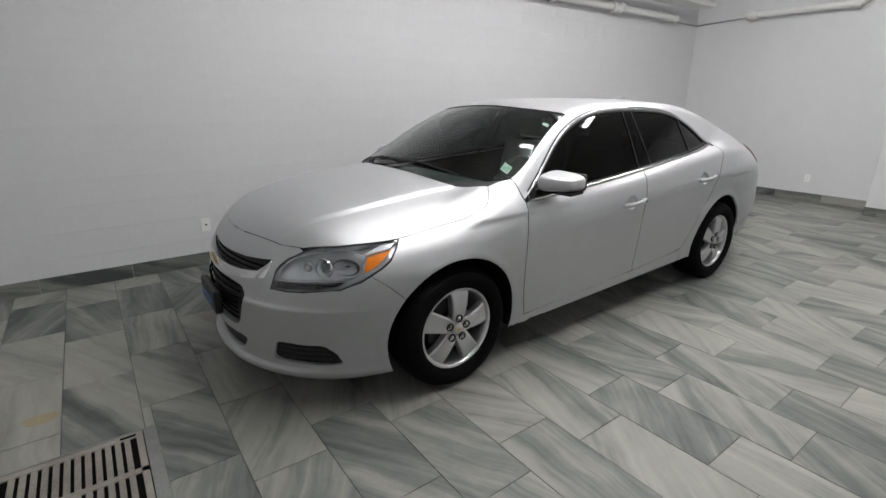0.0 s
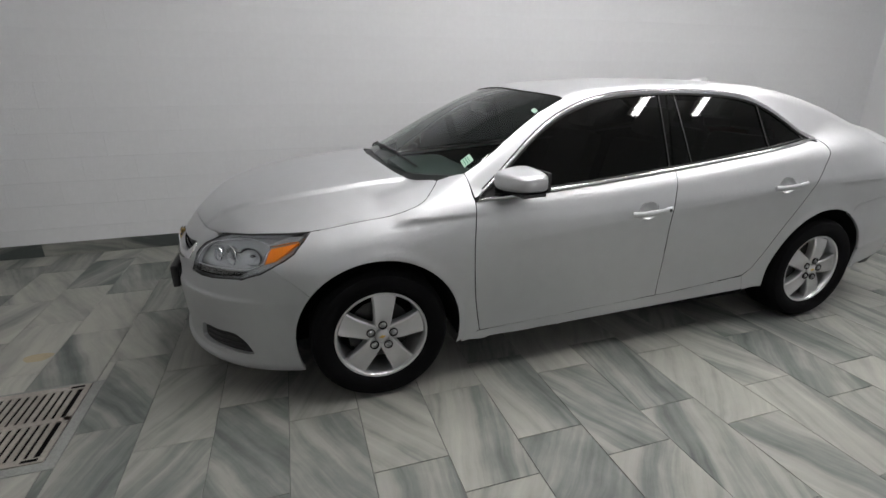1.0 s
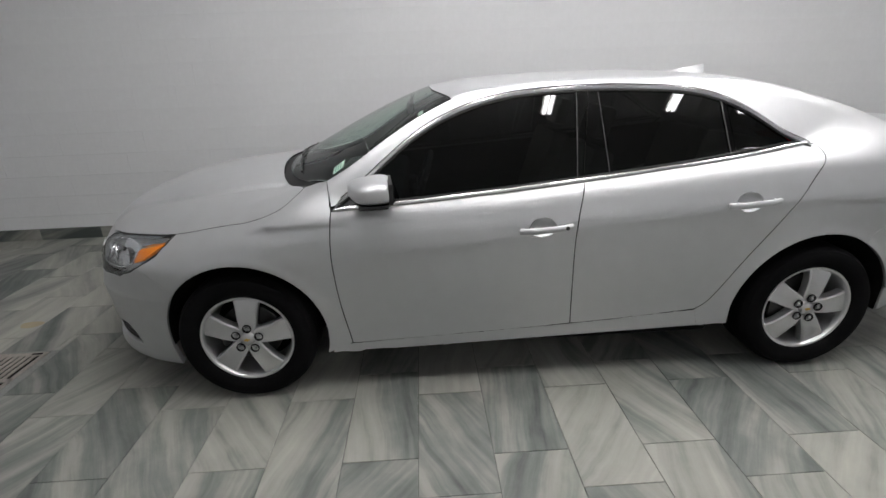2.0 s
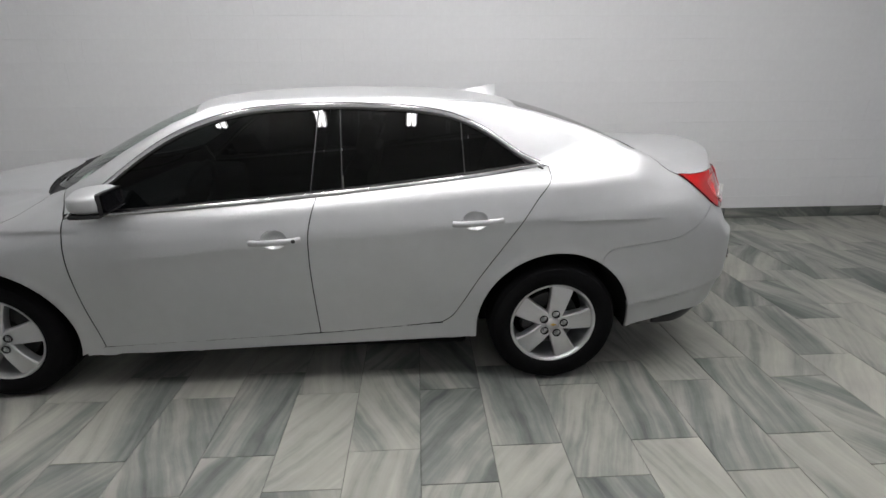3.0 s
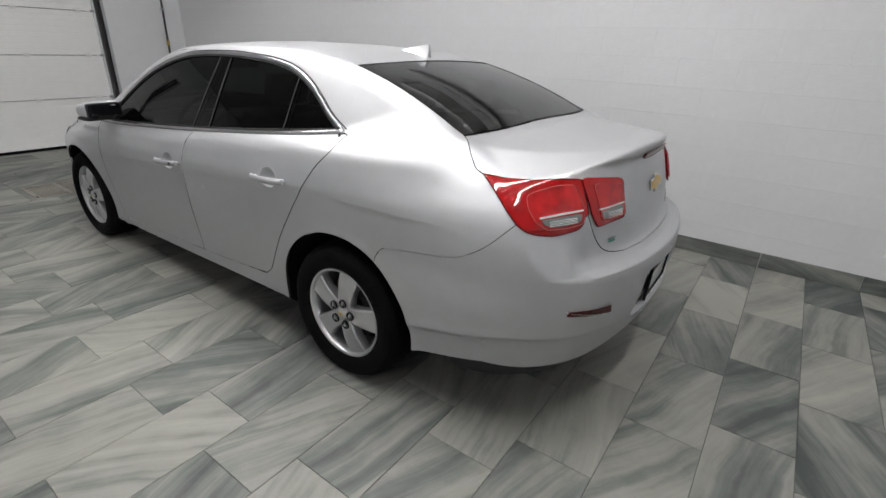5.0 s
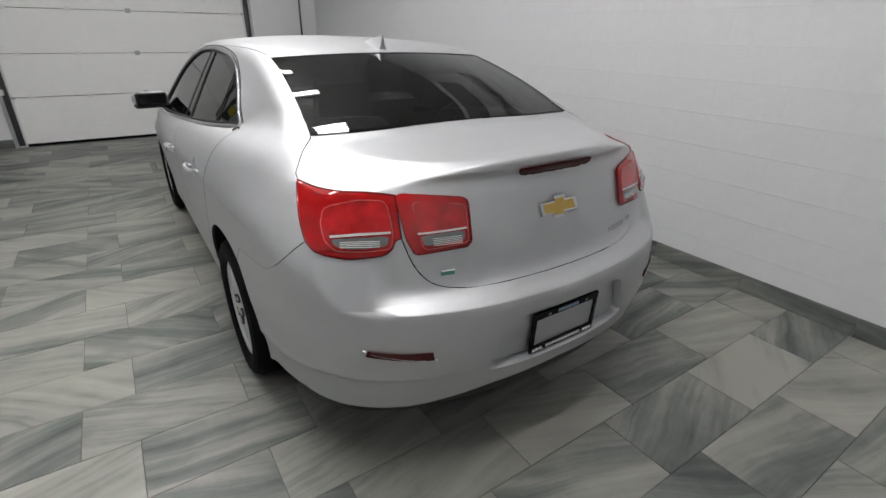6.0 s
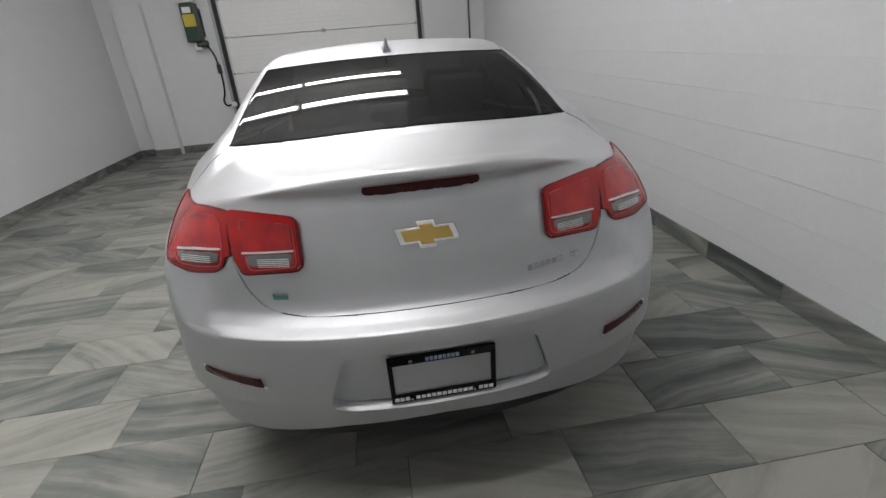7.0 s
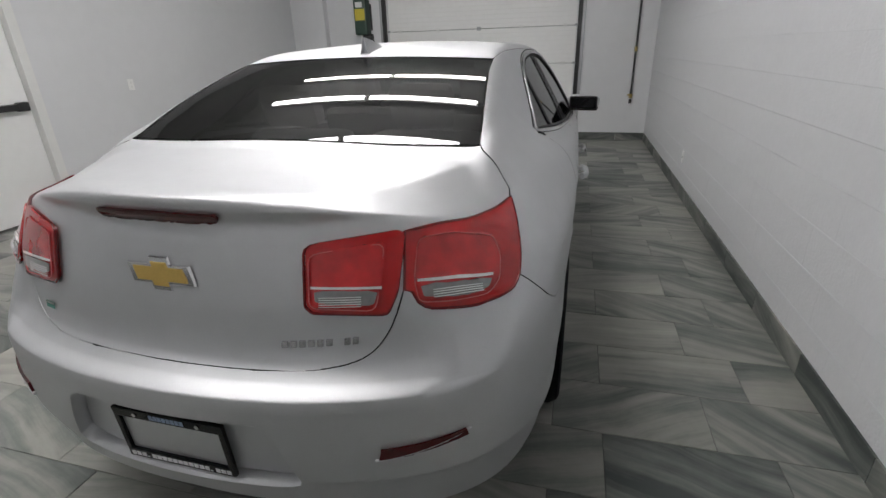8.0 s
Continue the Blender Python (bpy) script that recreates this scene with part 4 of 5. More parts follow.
for s in (-1, 1):
    # front wing
    hood = on_top(curve2(HOODLINE, 4)[12:], s)
    wing = on_side(s, arch(0, RF, -16, 142, 26)) + on_side(s, curve2([(-.455, .695), (-.38, .635), (-.304, .562)], 5)[::-1][1:-1])
    wing += both(s, HEAD_REAR[:-1]) + hood
    wing += on_top([(.385, .725), (.44, .76)], s) + on_side(s, [(.452, .985), (.455, .95)]) + on_side(s, [(v.x - .001, v.y) for v in FRONTGAP]) + on_side(s, [(.40, .232)])
    panel("front_wing", wing, angle_chart(s, .3, .45), M_PAINT, car, cell=.04, gap=.0014, edge=M_GAPSHADE_SEAL)

    # doors
    top = [(x, float(BELT(x))) for x in np.linspace(.462, 1.592, 14)]
    low = [(x, float(SILL(x))) for x in np.linspace(1.556, .495, 12)]
    front_door = panel("front_door", on_side(s, top + [(v.x, v.y) for v in DOORGAP[1:]] + low[1:-1] + [(v.x, v.y) for v in FRONTGAP[::-1]][:-1]), SIDE[s], M_PAINT, car, holes=(on_side(s, cup_run(*HANDLES[0])),), cell=.05, edge=M_GAPSHADE_SEAL)
    top = [(x, float(BELT(x))) for x in np.linspace(1.592, 2.69, 14)]
    low = [(x, float(SILL(x))) for x in np.linspace(2.17, 1.556, 8)]
    rear_door = panel("rear_door", on_side(s, top + [(v.x, v.y) for v in REARGAP[1:]] + low[1:-1] + [(v.x, v.y) for v in DOORGAP[::-1]][:-1]), SIDE[s], M_PAINT, car, holes=(on_side(s, cup_run(*HANDLES[1])),), cell=.05, edge=M_GAPSHADE_SEAL)
    # sill
    low = [(x, float(spline((.38, .215), (1.45, .24), (2.36, .262))(x))) for x in np.linspace(2.345, .395, 16)]
    top = [(x, float(SILL(x))) for x in np.linspace(.395, 2.30, 20)]
    low = [(2.215, .2585)] + [q for q in low if q[0] < 2.18]
    panel("sill", on_side(s, [q for q in top if q[0] < 2.17] + [(2.17, float(SILL(2.17))), (2.205, .362)] + low), SIDE[s], M_PAINT, car, lift=-.0012, cell=.05, depth=.05, gap=.004, edge=M_GAPSHADE_SEAL)
    # body side: rear quarter, roof pillar, rail and windscreen pillar in one pressing
    dlo_top = [(.505, .965), (.60, 1.035), (.70, 1.115), (.81, 1.197), (.93, 1.268), (1.06, 1.322), (1.2, 1.36), (1.37, 1.384), (1.67, 1.394), (1.96, 1.384), (2.12, 1.368), (2.24, 1.342), (2.36, 1.293), (2.46, 1.233), (2.56, 1.165), (2.66, 1.118)]
    q = on_side(s, [(2.345, .3), (2.345, .262), (2.27, .26), (2.194, .2585)]) + on_side(s, [(v.x, v.y) for v in REARGAP[::-1]])
    q += on_side(s, curve2(dlo_top, 3)[::-1]) + on_side(s, [(.462, .945)])
    q += on_top(curve2(SCREEN_EDGE, 4)[:-1] + curve2(ROOF_EDGE, 4)[:-1] + curve2(BACK_EDGE, 4), s)
    q += on_top(curve2(LID_FRONT, 3)[1:], s) + both(s, TAIL_FRONT[::-1])
    q += on_side(s, curve2(TAILSEAM, 4)[1:])
    q += on_side(s, arch(AXLE, RR, 56.5, 176, 24))
    panel("body_side", q, FAN[s], M_PAINT, car, cell=.03, gap=.0018, edge=M_GAPSHADE_SEAL)
    # side glass
    topz = spline(*dlo_top)
    z1 = lambda x: float(topz(x)) - .012
    b1 = lambda x: float(BELT(x)) + .012
    g = [(x, b1(x)) for x in np.linspace(.66, 1.565, 8)] + [(1.60, z1(1.60))] + [(x, z1(x)) for x in np.linspace(1.56, .64, 18)]
    panel("window", on_side(s, g), SIDE[s], M_TINT, front_door, lift=-.004, depth=.004, label="dark tinted window pane")
    panel("mirror_sail", on_side(s, [(.50, b1(.50)), (.66, b1(.66)), (.64, z1(.64)), (.57, z1(.57))]), SIDE[s], M_BLACK, front_door, lift=-.002, depth=.01)
    panel("pillar_cover", on_side(s, [(1.565, b1(1.565)), (1.592, b1(1.592)), (1.655, z1(1.655)), (1.60, z1(1.60))]), SIDE[s], M_TINT, front_door, lift=-.001, depth=.01, gap=.001, label="gloss black pillar cover")
    panel("pillar_cover", on_side(s, [(1.592, b1(1.592)), (1.715, b1(1.715)), (1.70, z1(1.70)), (1.655, z1(1.655))]), SIDE[s], M_TINT, rear_door, lift=-.001, depth=.01, gap=.001, label="gloss black pillar cover")
    for xa, za, xb, zb, door_ob in ((1.563, b1(1.563), 1.598, z1(1.598), front_door), (1.712, b1(1.712), 1.698, z1(1.698), rear_door), (2.285, b1(2.285), 2.275, z1(2.275), rear_door)):
        bm = bmesh.new()
        tube(bm, [v + Vector((0, s * .002, 0)) for v in on_side(s, [(xa + (xb - xa) * f, za + (zb - za) * f) for f in np.linspace(.02, .98, 7)])], .0022, 6)
        part("glass_run", bm, M_GLASSRUN, door_ob, "thin grey edge of the window pane", True)
    g = [(x, b1(x)) for x in np.linspace(1.715, 2.285, 6)] + [(x, z1(x)) for x in np.linspace(2.275, 1.70, 10)]
    panel("window", on_side(s, g), SIDE[s], M_TINT, rear_door, lift=-.004, depth=.004, label="dark tinted window pane")
    panel("divider", on_side(s, [(2.285, b1(2.285)), (2.315, b1(2.315)), (2.305, z1(2.305)), (2.275, z1(2.275))]), SIDE[s], M_TINT, rear_door, lift=-.001, depth=.008, gap=0)
    g = [(x, b1(x)) for x in (2.315, 2.45, 2.60)] + [(x, z1(x)) for x in (2.56, 2.48, 2.4, 2.305)]
    panel("quarter_window", on_side(s, g), SIDE[s], M_TINT, rear_door, lift=-.004, depth=.004, label="dark tinted quarter pane")
    # bright trim round the side glass, and a black weather strip below
    loop = on_side(s, [(x, float(BELT(x)) + .004) for x in np.linspace(.475, 2.665, 40)]) + on_side(s, curve2(dlo_top, 3)[::-1])
    off = Vector((0, s * .003, .0))
    bm = bmesh.new()
    tube(bm, [v + off for v in loop], .0075, 8, closed=True, flat=1.5)
    part("window_trim", bm, M_TRIM, car, "bright metal trim round the side windows", True)
    for rise, r, out in ((.0135, .0032, .0005), (-.0125, .006, .001)):   # black tube drawn for the shaded joint above the trim, rubber seal below it
        bm = bmesh.new()
        tube(bm, [v + Vector((0, s * out, 0)) for v in on_side(s, [(x, z + rise) for x, z in curve2(dlo_top, 3)])], r, 6)
        part("window_joint_seal", bm, M_GAPSHADE_SEAL, car, smooth=True)
    bm = bmesh.new()
    tube(bm, [v + Vector((0, s * .001, 0)) for v in on_side(s, [(x, float(BELT(x)) + .017) for x in np.linspace(.56, 2.62, 30)])], .006, 6)
    part("weather_strip", bm, M_BLACK, car, smooth=True)
    # door handles in their cups
    for (x, z), door_ob, lock in ((HANDLES[0], front_door, True), (HANDLES[1], rear_door, False)):
        c = on_side(s, [(x, z)])[0]
        slope = radians(3.5)
        bm = bmesh.new()
        path = [c + Vector((d * math.cos(slope), s * (.016 + .02 * (1 - (abs(d) / .115) ** 4)), d * math.sin(slope))) for d in np.linspace(-.115, .115, 13)]
        tube(bm, path, .0105, 10, flat=1.35)
        part("handle", bm, M_PAINT, door_ob, "silver pull handle", True)
        for d in (-.1, .1):
            bm = bmesh.new()
            tube(bm, [c + Vector((d, s * .0, d * .06)), c + Vector((d, s * .022, d * .06))], .009, 8)
            part("handle_mount", bm, M_PAINT, door_ob, smooth=True)
        bm = bmesh.new()
        rings = []
        for f, deep in ((1.03, .0008), (1, .0), (.9, -.008), (.7, -.017), (.4, -.022), (.1, -.024)):
            rings.append([bm.verts.new(v + Vector((0, s * deep, 0))) for v in on_side(s, cup_run(x, z, f))])
        for ra, rb in zip(rings, rings[1:]):
            for i in range(24):
                bm.faces.new((ra[i], ra[(i + 1) % 24], rb[(i + 1) % 24], rb[i]))
        bm.faces.new(rings[-1])
        bmesh.ops.recalc_face_normals(bm, faces=bm.faces)
        for f in bm.faces:
            if f.normal.y * s < 0:
                f.normal_flip()
        part("handle_cup", bm, M_PAINT, door_ob, "recessed finger cup", True)
        if lock:
            bm = bmesh.new()
            tube(bm, [c + Vector((.088, s * .03, .006)), c + Vector((.088, s * .042, .006))], .009, 12)
            part("lock", bm, M_DARKSTEEL, door_ob, "key lock", True)
    # tail lamps: outer on the quarter, inner on the lid
    lampo = both(s, TAIL_TOP[:-1] + TAIL_INNER[:-1] + TAIL_LOW[:-1] + TAIL_FRONT[:-1])
    tail = panel("tail_light", lampo, TAIL_RING, M_REDLENS, car, lift=.006, cell=.016, depth=.03, gap=.0018, label="red tail light lens on the rear corner")
    bm = bmesh.new()
    tube(bm, [Vector(p) + Vector(n) * .0045 for p, n in zip(snap([tuple(v) for v in lampo]), outward(np.array(snap([tuple(v) for v in lampo]))))], .0036, 6, closed=True)
    part("lens_edge", bm, M_REDEDGE, tail, "dark red moulded lens edge", True)
    inner = rounded(both(s, [(3.63, .567, 1.046), (3.669, .567, .965), (3.677, .578, .915), (3.647, .645, .909), (3.604, .715, .909), (3.566, .738, .935), (3.53, .735, .98), (3.512, .718, 1.022), (3.579, .631, 1.047)]), .25)
    panel("lamp_cell", inner, TAIL_RING, M_REDCELL, tail, lift=.008, cell=.03, depth=.006, label="darker red lamp cell")
    bm = bmesh.new()
    tube(bm, [v + Vector((.011, s * .004, 0)) for v in snap_run(inner)], .0014, 6, closed=True)
    part("cell_rim", bm, M_REDRIM, tail, "pale red rim round the lamp cell", True)
    cell2 = rounded(both(s, [(3.669, .576, .95), (3.675, .586, .921), (3.65, .64, .916), (3.615, .695, .914), (3.594, .718, .92), (3.58, .724, .94)]), .2)
    panel("reverse_lens", cell2, TAIL_RING, M_CLEARBAR, tail, lift=.0115, cell=.03, depth=.005, label="clear lens strip")
    for k in range(4):    # moulded flutes in the clear strip
        za = .922 + k * .0055
        bm = bmesh.new()
        tube(bm, [v + Vector((.013, s * .008, 0)) for v in snap_run(both(s, [(3.655 - .0058 * q, .600 + .0115 * q, za) for q in range(10)]))], .0011, 5)
        part("flute", bm, M_WHITEBAR, tail, smooth=True)
    bar_run = both(s, [(3.667, .572, .961), (3.668, .572, .955), (3.625, .648, .949), (3.58, .722, .942), (3.577, .722, .948), (3.62, .648, .955)])
    panel("divider_bar", bar_run, TAIL_RING, M_WHITEBAR, tail, lift=.013, cell=.03, depth=.006, gap=0)
    lampi = rounded(on_tail([(.540, 1.061), (.343, 1.042), (.346, .915), (.362, .9), (.518, .892), (.537, .94)], s), .14)
    tail = panel("tail_light", lampi, TAIL_RING, M_REDLENS, car, lift=.011, cell=.012, depth=.024, label="red tail light lens on the boot lid")
    bm = bmesh.new()
    tube(bm, [v + Vector((.0095, 0, 0)) for v in lampi], .0036, 6, closed=True)
    part("lens_edge", bm, M_REDEDGE, tail, "dark red moulded lens edge", True)
    panel("lamp_cell", rounded(on_tail([(.508, 1.043), (.358, 1.028), (.36, .915), (.498, .906)], s), .14), TAIL_RING, M_REDCELL, tail, lift=.0145, cell=.02, depth=.005, label="darker red lamp cell")
    bm = bmesh.new()
    tube(bm, [v + Vector((.0185, 0, 0)) for v in rounded(on_tail([(.508, 1.043), (.358, 1.028), (.36, .915), (.498, .906)], s), .14)], .0014, 6, closed=True)
    part("cell_rim", bm, M_REDRIM, tail, "pale red rim round the lamp cell", True)
    panel("reverse_lens", rounded(on_tail([(.498, .945), (.364, .95), (.367, .922), (.49, .913)], s), .16), TAIL_RING, M_CLEARBAR, tail, lift=.0175, cell=.02, depth=.005, label="clear lens strip")
    for k in range(5):    # moulded flutes in the clear strip
        za = .918 + k * .005
        bm = bmesh.new()
        tube(bm, [v + Vector((.0185, 0, 0)) for v in on_tail([(.38 + .022 * q, za) for q in range(5)], s)], .0011, 5)
        part("flute", bm, M_WHITEBAR, tail, smooth=True)
    panel("divider_bar", on_tail([(.503, .953), (.36, .958), (.36, .953), (.503, .948)], s), TAIL_RING, M_WHITEBAR, tail, lift=.0185, cell=.02, depth=.006, gap=0)
    # headlamp: clear cover over a bright bowl with projector, round beam and amber corner
    cover = both(s, HEAD_LOW + HEAD_REAR[1:]) + on_top([(x, y + .003) for x, y in curve2(HOODLINE, 4)[11:1:-1]], s)
    lamp = panel("headlight", cover, NOSE_RING, M_LENS, car, lift=-.001, cell=.03, depth=.01, label="clear headlight lens")
    panel("lamp_bowl", cover, NOSE_RING, M_REFLECT, lamp, lift=-.034, cell=.03, depth=-.03, gap=.003, label="bright reflector bowl")
    bm = bmesh.new()
    tube(bm, [v + Vector((.005, 0, -.001)) for v in snap_run(cover)], .005, 6, closed=True)
    part("lamp_seal", bm, M_BLACK, lamp, "black lamp seal", True)
    for x, y, z, r0, face in ((-.69, .628, .722, .034, M_REFLECT), (-.63, .69, .728, .043, M_PROJECTOR)):
        way = Vector((-.82, s * .55, .12)).normalized()
        look_out = Matrix.Translation(Vector((x, s * y, z)) - way * .046) @ way.to_track_quat("Y", "Z").to_matrix().to_4x4()
        bm = bmesh.new()
        lathe(bm, [(r0, .036), (r0 * 1.05, .032), (r0 * .95, .01), (r0 * .74, .002), (r0 * .7, .018), (r0 * .64, .022)], 28, look_out)
        part("lamp_ring", bm, M_CHROME, lamp, "bright lamp ring", True)
        bm = bmesh.new()
        lathe(bm, [(r0 * .66, .008), (r0 * .58, .022), (r0 * .35, .031), (0.0005, .034)], 24, look_out)
        part("projector_lens", bm, face, lamp, smooth=True)
    # the wide outer cell: a hollow with a smoked back
    way = Vector((-.75, s * .64, .15)).normalized()
    look_out = Matrix.Translation(Vector((-.545, s * .748, .733)) - way * .046) @ way.to_track_quat("Y", "Z").to_matrix().to_4x4() @ Matrix.Diagonal((1.45, 1, .85, 1))
    bm = bmesh.new()
    lathe(bm, [(.046, .034), (.042, .018), (.034, .008), (.02, .003), (.0005, .002)], 28, look_out)
    part("outer_cell", bm, M_DARKSTEEL, lamp, "smoked reflector cell", True)
    bm = bmesh.new()
    lathe(bm, [(.0075, .004), (.008, .022), (.004, .03), (.0004, .032)], 14, look_out)
    part("bulb", bm, M_CHROME, lamp, smooth=True)
    amb = both(s, [(-.478, .80, .708), (-.466, .785, .738), (-.445, .768, .768), (-.38, .782, .784), (-.325, .788, .796), (-.35, .80, .777), (-.40, .812, .745), (-.44, .812, .72)])
    panel("indicator", amb, NOSE_RING, M_AMBER, lamp, lift=-.008, cell=.02, depth=.02, label="amber side indicator")
    fin_run = both(s, [(-.452, .752, .787), (-.36, .745, .81), (-.285, .742, .828), (-.31, .775, .81), (-.33, .785, .798), (-.39, .775, .79), (-.45, .765, .778)])
    panel("upper_reflector", fin_run, NOSE_RING, M_CHROME, lamp, lift=-.009, cell=.02, depth=.015, label="bright reflector above the indicator")
    strip = both(s, [(-.812, .512, .624), (-.797, .522, .655), (-.71, .635, .66), (-.645, .70, .664), (-.585, .75, .672), (-.55, .765, .67), (-.59, .745, .646), (-.65, .695, .636), (-.71, .643, .63), (-.77, .585, .625)])
    panel("lamp_strip", strip, NOSE_RING, M_GLOSSBLACK, lamp, lift=-.014, cell=.025, depth=.02, label="dark ribbed lower lamp strip")
    for k in range(9):
        f = k / 8
        a, b = Vector(strip[0]).lerp(Vector(strip[7]), f), Vector(strip[1]).lerp(Vector(strip[3]), f)
        lo, hi = (Vector(q) - Vector((-.010, s * .006, 0)) for q in snap([tuple(a), tuple(b)]))
        bm = bmesh.new()
        tube(bm, [lo.lerp(hi, .12), lo.lerp(hi, .88)], .0022, 5)
        part("strip_rib", bm, M_DARKSTEEL, lamp, smooth=True)
    ring = bend([(x, s * y, z) for x, y, z in ((-.792, .535, .662), (-.74, .61, .666), (-.67, .68, .672), (-.60, .738, .676), (-.54, .772, .684), (-.492, .797, .708), (-.475, .785, .742), (-.455, .768, .775), (-.51, .715, .795), (-.59, .665, .79), (-.66, .61, .775), (-.72, .565, .752), (-.765, .54, .715), (-.792, .535, .675))], 3)
    bm = bmesh.new()
    tube(bm, [v + Vector((.008, -s * .005, 0)) for v in snap_run(ring)], .0035, 6, closed=True)
    part("lamp_brightline", bm, M_CHROME, lamp, "thin bright frame inside the lamp", True)
    # door mirror
    m = pose(.672, s * .935, 1.03) @ Matrix.Rotation(radians(-s * 6), 4, "Z")
    bm = bmesh.new()
    bmesh.ops.create_uvsphere(bm, u_segments=28, v_segments=18, radius=1)
    for v in bm.verts:
        c = v.co
        sx, sy, sz = (math.copysign(abs(a) ** .52, a) for a in c)
        x = .07 * sx if sx > 0 else .105 * sx
        y = s * .11 * sy
        z = .051 * sz * (1 - .16 * sy) * (1 + .28 * min(sx, 0) * (1 if sz > 0 else .2))
        x = min(x, .058) - .03 * sy * min(sx, 0)
        v.co = m @ Vector((x, y, z))
    bmesh.ops.recalc_face_normals(bm, faces=bm.faces)
    mirror = part("door_mirror", bm, M_PAINT, car, "silver door mirror housing", True)
    bm = bmesh.new()
    box(bm, (.054, -.099, -.045), (.064, .099, .045), .014, m)
    part("mirror_back", bm, M_BLACK, mirror, "black mirror surround", True)
    bm = bmesh.new()
    box(bm, (.063, -.088, -.037), (.0665, .088, .037), .01, m)
    part("mirror_glass", bm, M_GLOSSBLACK, mirror, "dark mirror glass")
    bm = bmesh.new()
    box(bm, (-.075, -.1, -.06), (.05, .1, -.04), .01, m)
    part("mirror_base", bm, M_BLACK, mirror, "black lower shell", True)
    bm = bmesh.new()
    tube(bm, [(.585, s * .80, .975), (.61, s * .84, .98), (.64, s * .89, .985)], .03, 12, flat=.6)
    part("mirror_arm", bm, M_BLACK, mirror, "black mirror arm", True)

# roof, glass
half = on_top(curve2(FRONT_EDGE, 4)[:-1] + curve2(ROOF_EDGE, 4)[:-1] + curve2(BACKTOP_EDGE, 4)[::-1])
panel("roof", half + flip(half)[1:-1], TOP, M_PAINT, car, cell=.05, edge=M_GAPSHADE_SEAL)
half = on_top(curve2(SCREENLOW_EDGE, 4)[:-1] + curve2(SCREEN_EDGE, 4)[:-1] + curve2(FRONT_EDGE, 4)[::-1])
screen = panel("windscreen", half + flip(half)[1:-1], TOP, M_SCREEN, car, lift=-.004, depth=.005, cell=.05, label="greenish windscreen glass")
half = on_top(curve2(BACKTOP_EDGE, 4)[:-1] + curve2(BACK_EDGE, 4)[:-1] + curve2(BACKLOW_EDGE, 4)[::-1])
rear_glass = panel("rear_window", half + flip(half)[1:-1], TOP, M_REARGLASS, car, lift=-.003, depth=.005, cell=.04, label="dark tinted rear window")
half = on_top(curve2(HOODREAR_EDGE, 4) + curve2(SCREENLOW_EDGE, 4)[::-1])
panel("cowl", half + flip(half)[1:-1], TOP, M_BLACK, car, lift=-.016, gap=-.004, cell=.05, label="black plastic cowl below the windscreen")
# wipers on the cowl
for y0, y1, dx in ((.50, -.05, .0), (-.0, -.52, .012)):
    a = on_top([(.196 + .2 * abs(y) ** 2 + .012 * t + dx, y) for t, y in ((t, y0 + (y1 - y0) * t) for t in np.linspace(0, 1, 9))])
    bm = bmesh.new()
    tube(bm, [v + Vector((0, 0, .004)) for v in a], .0055, 6)
    wiper = part("wiper", bm, M_BLACK, car, "black wiper blade", True)
    bm = bmesh.new()
    tube(bm, [a[0] + Vector((-.02, .01, -.008)), a[1] + Vector((-.01, 0, .004)), a[4] + Vector((0, 0, .01))], .006, 6)
    part("wiper_link", bm, M_BLACK, wiper, smooth=True)
# stickers inside the windscreen
for x, y, w, h in ((.455, -.715, .06, .085), (.86, -.625, .045, .04)):
    c = on_top([(x, y), (x + h * .6, y + .012), (x + h * .6, y + w + .012), (x, y + w)])
    n = (c[1] - c[0]).cross(c[3] - c[0]).normalized()
    n = n if n.z > 0 else -n
    bm = bmesh.new()
    bm.faces.new([bm.verts.new(v - n * .012) for v in c])
    st = part("windscreen_sticker", bm, M_PAPER, screen, "pale service sticker inside the glass")
    if w > .046:
        for k in range(3):
            f0, f1 = .2 + .22 * k, .3 + .22 * k
            q = [c[0].lerp(c[1], f0), c[0].lerp(c[1], f1), c[3].lerp(c[2], f1), c[3].lerp(c[2], f0)]
            mid = sum(q, Vector()) / 4
            bm = bmesh.new()
            bm.faces.new([bm.verts.new(mid + (v - mid) * .8 - n * .0105) for v in q])
            part("print_bar", bm, M_TEALINK, st)
# roof aerial fin
bm = bmesh.new()
prof = [(-.122, .0), (-.07, .018), (-.01, .036), (.035, .052), (.07, .066), (.092, .071), (.086, .05), (.074, .022), (.07, .0)]
rows = []
for x, h in prof:
    base = on_top([(2.445 + x, 0)])[0]
    w = .026 * (1 - ((x + .02) / .1) ** 2 * .55) if x < .06 else .02
    rows.append([bm.verts.new(base + Vector((0, dy * w, z * h - .003))) for dy, z in ((-1, 0), (-.55, .35), (-.16, .97), (.16, .97), (.55, .35), (1, 0))])
for a, b in zip(rows, rows[1:]):
    for i in range(5):
        bm.faces.new((a[i], b[i], b[i + 1], a[i + 1]))
bm.faces.new(rows[0])
bm.faces.new(rows[-1][::-1])
bmesh.ops.recalc_face_normals(bm, faces=bm.faces)
part("aerial_fin", bm, M_PAINT, car, "silver shark-fin aerial", True)

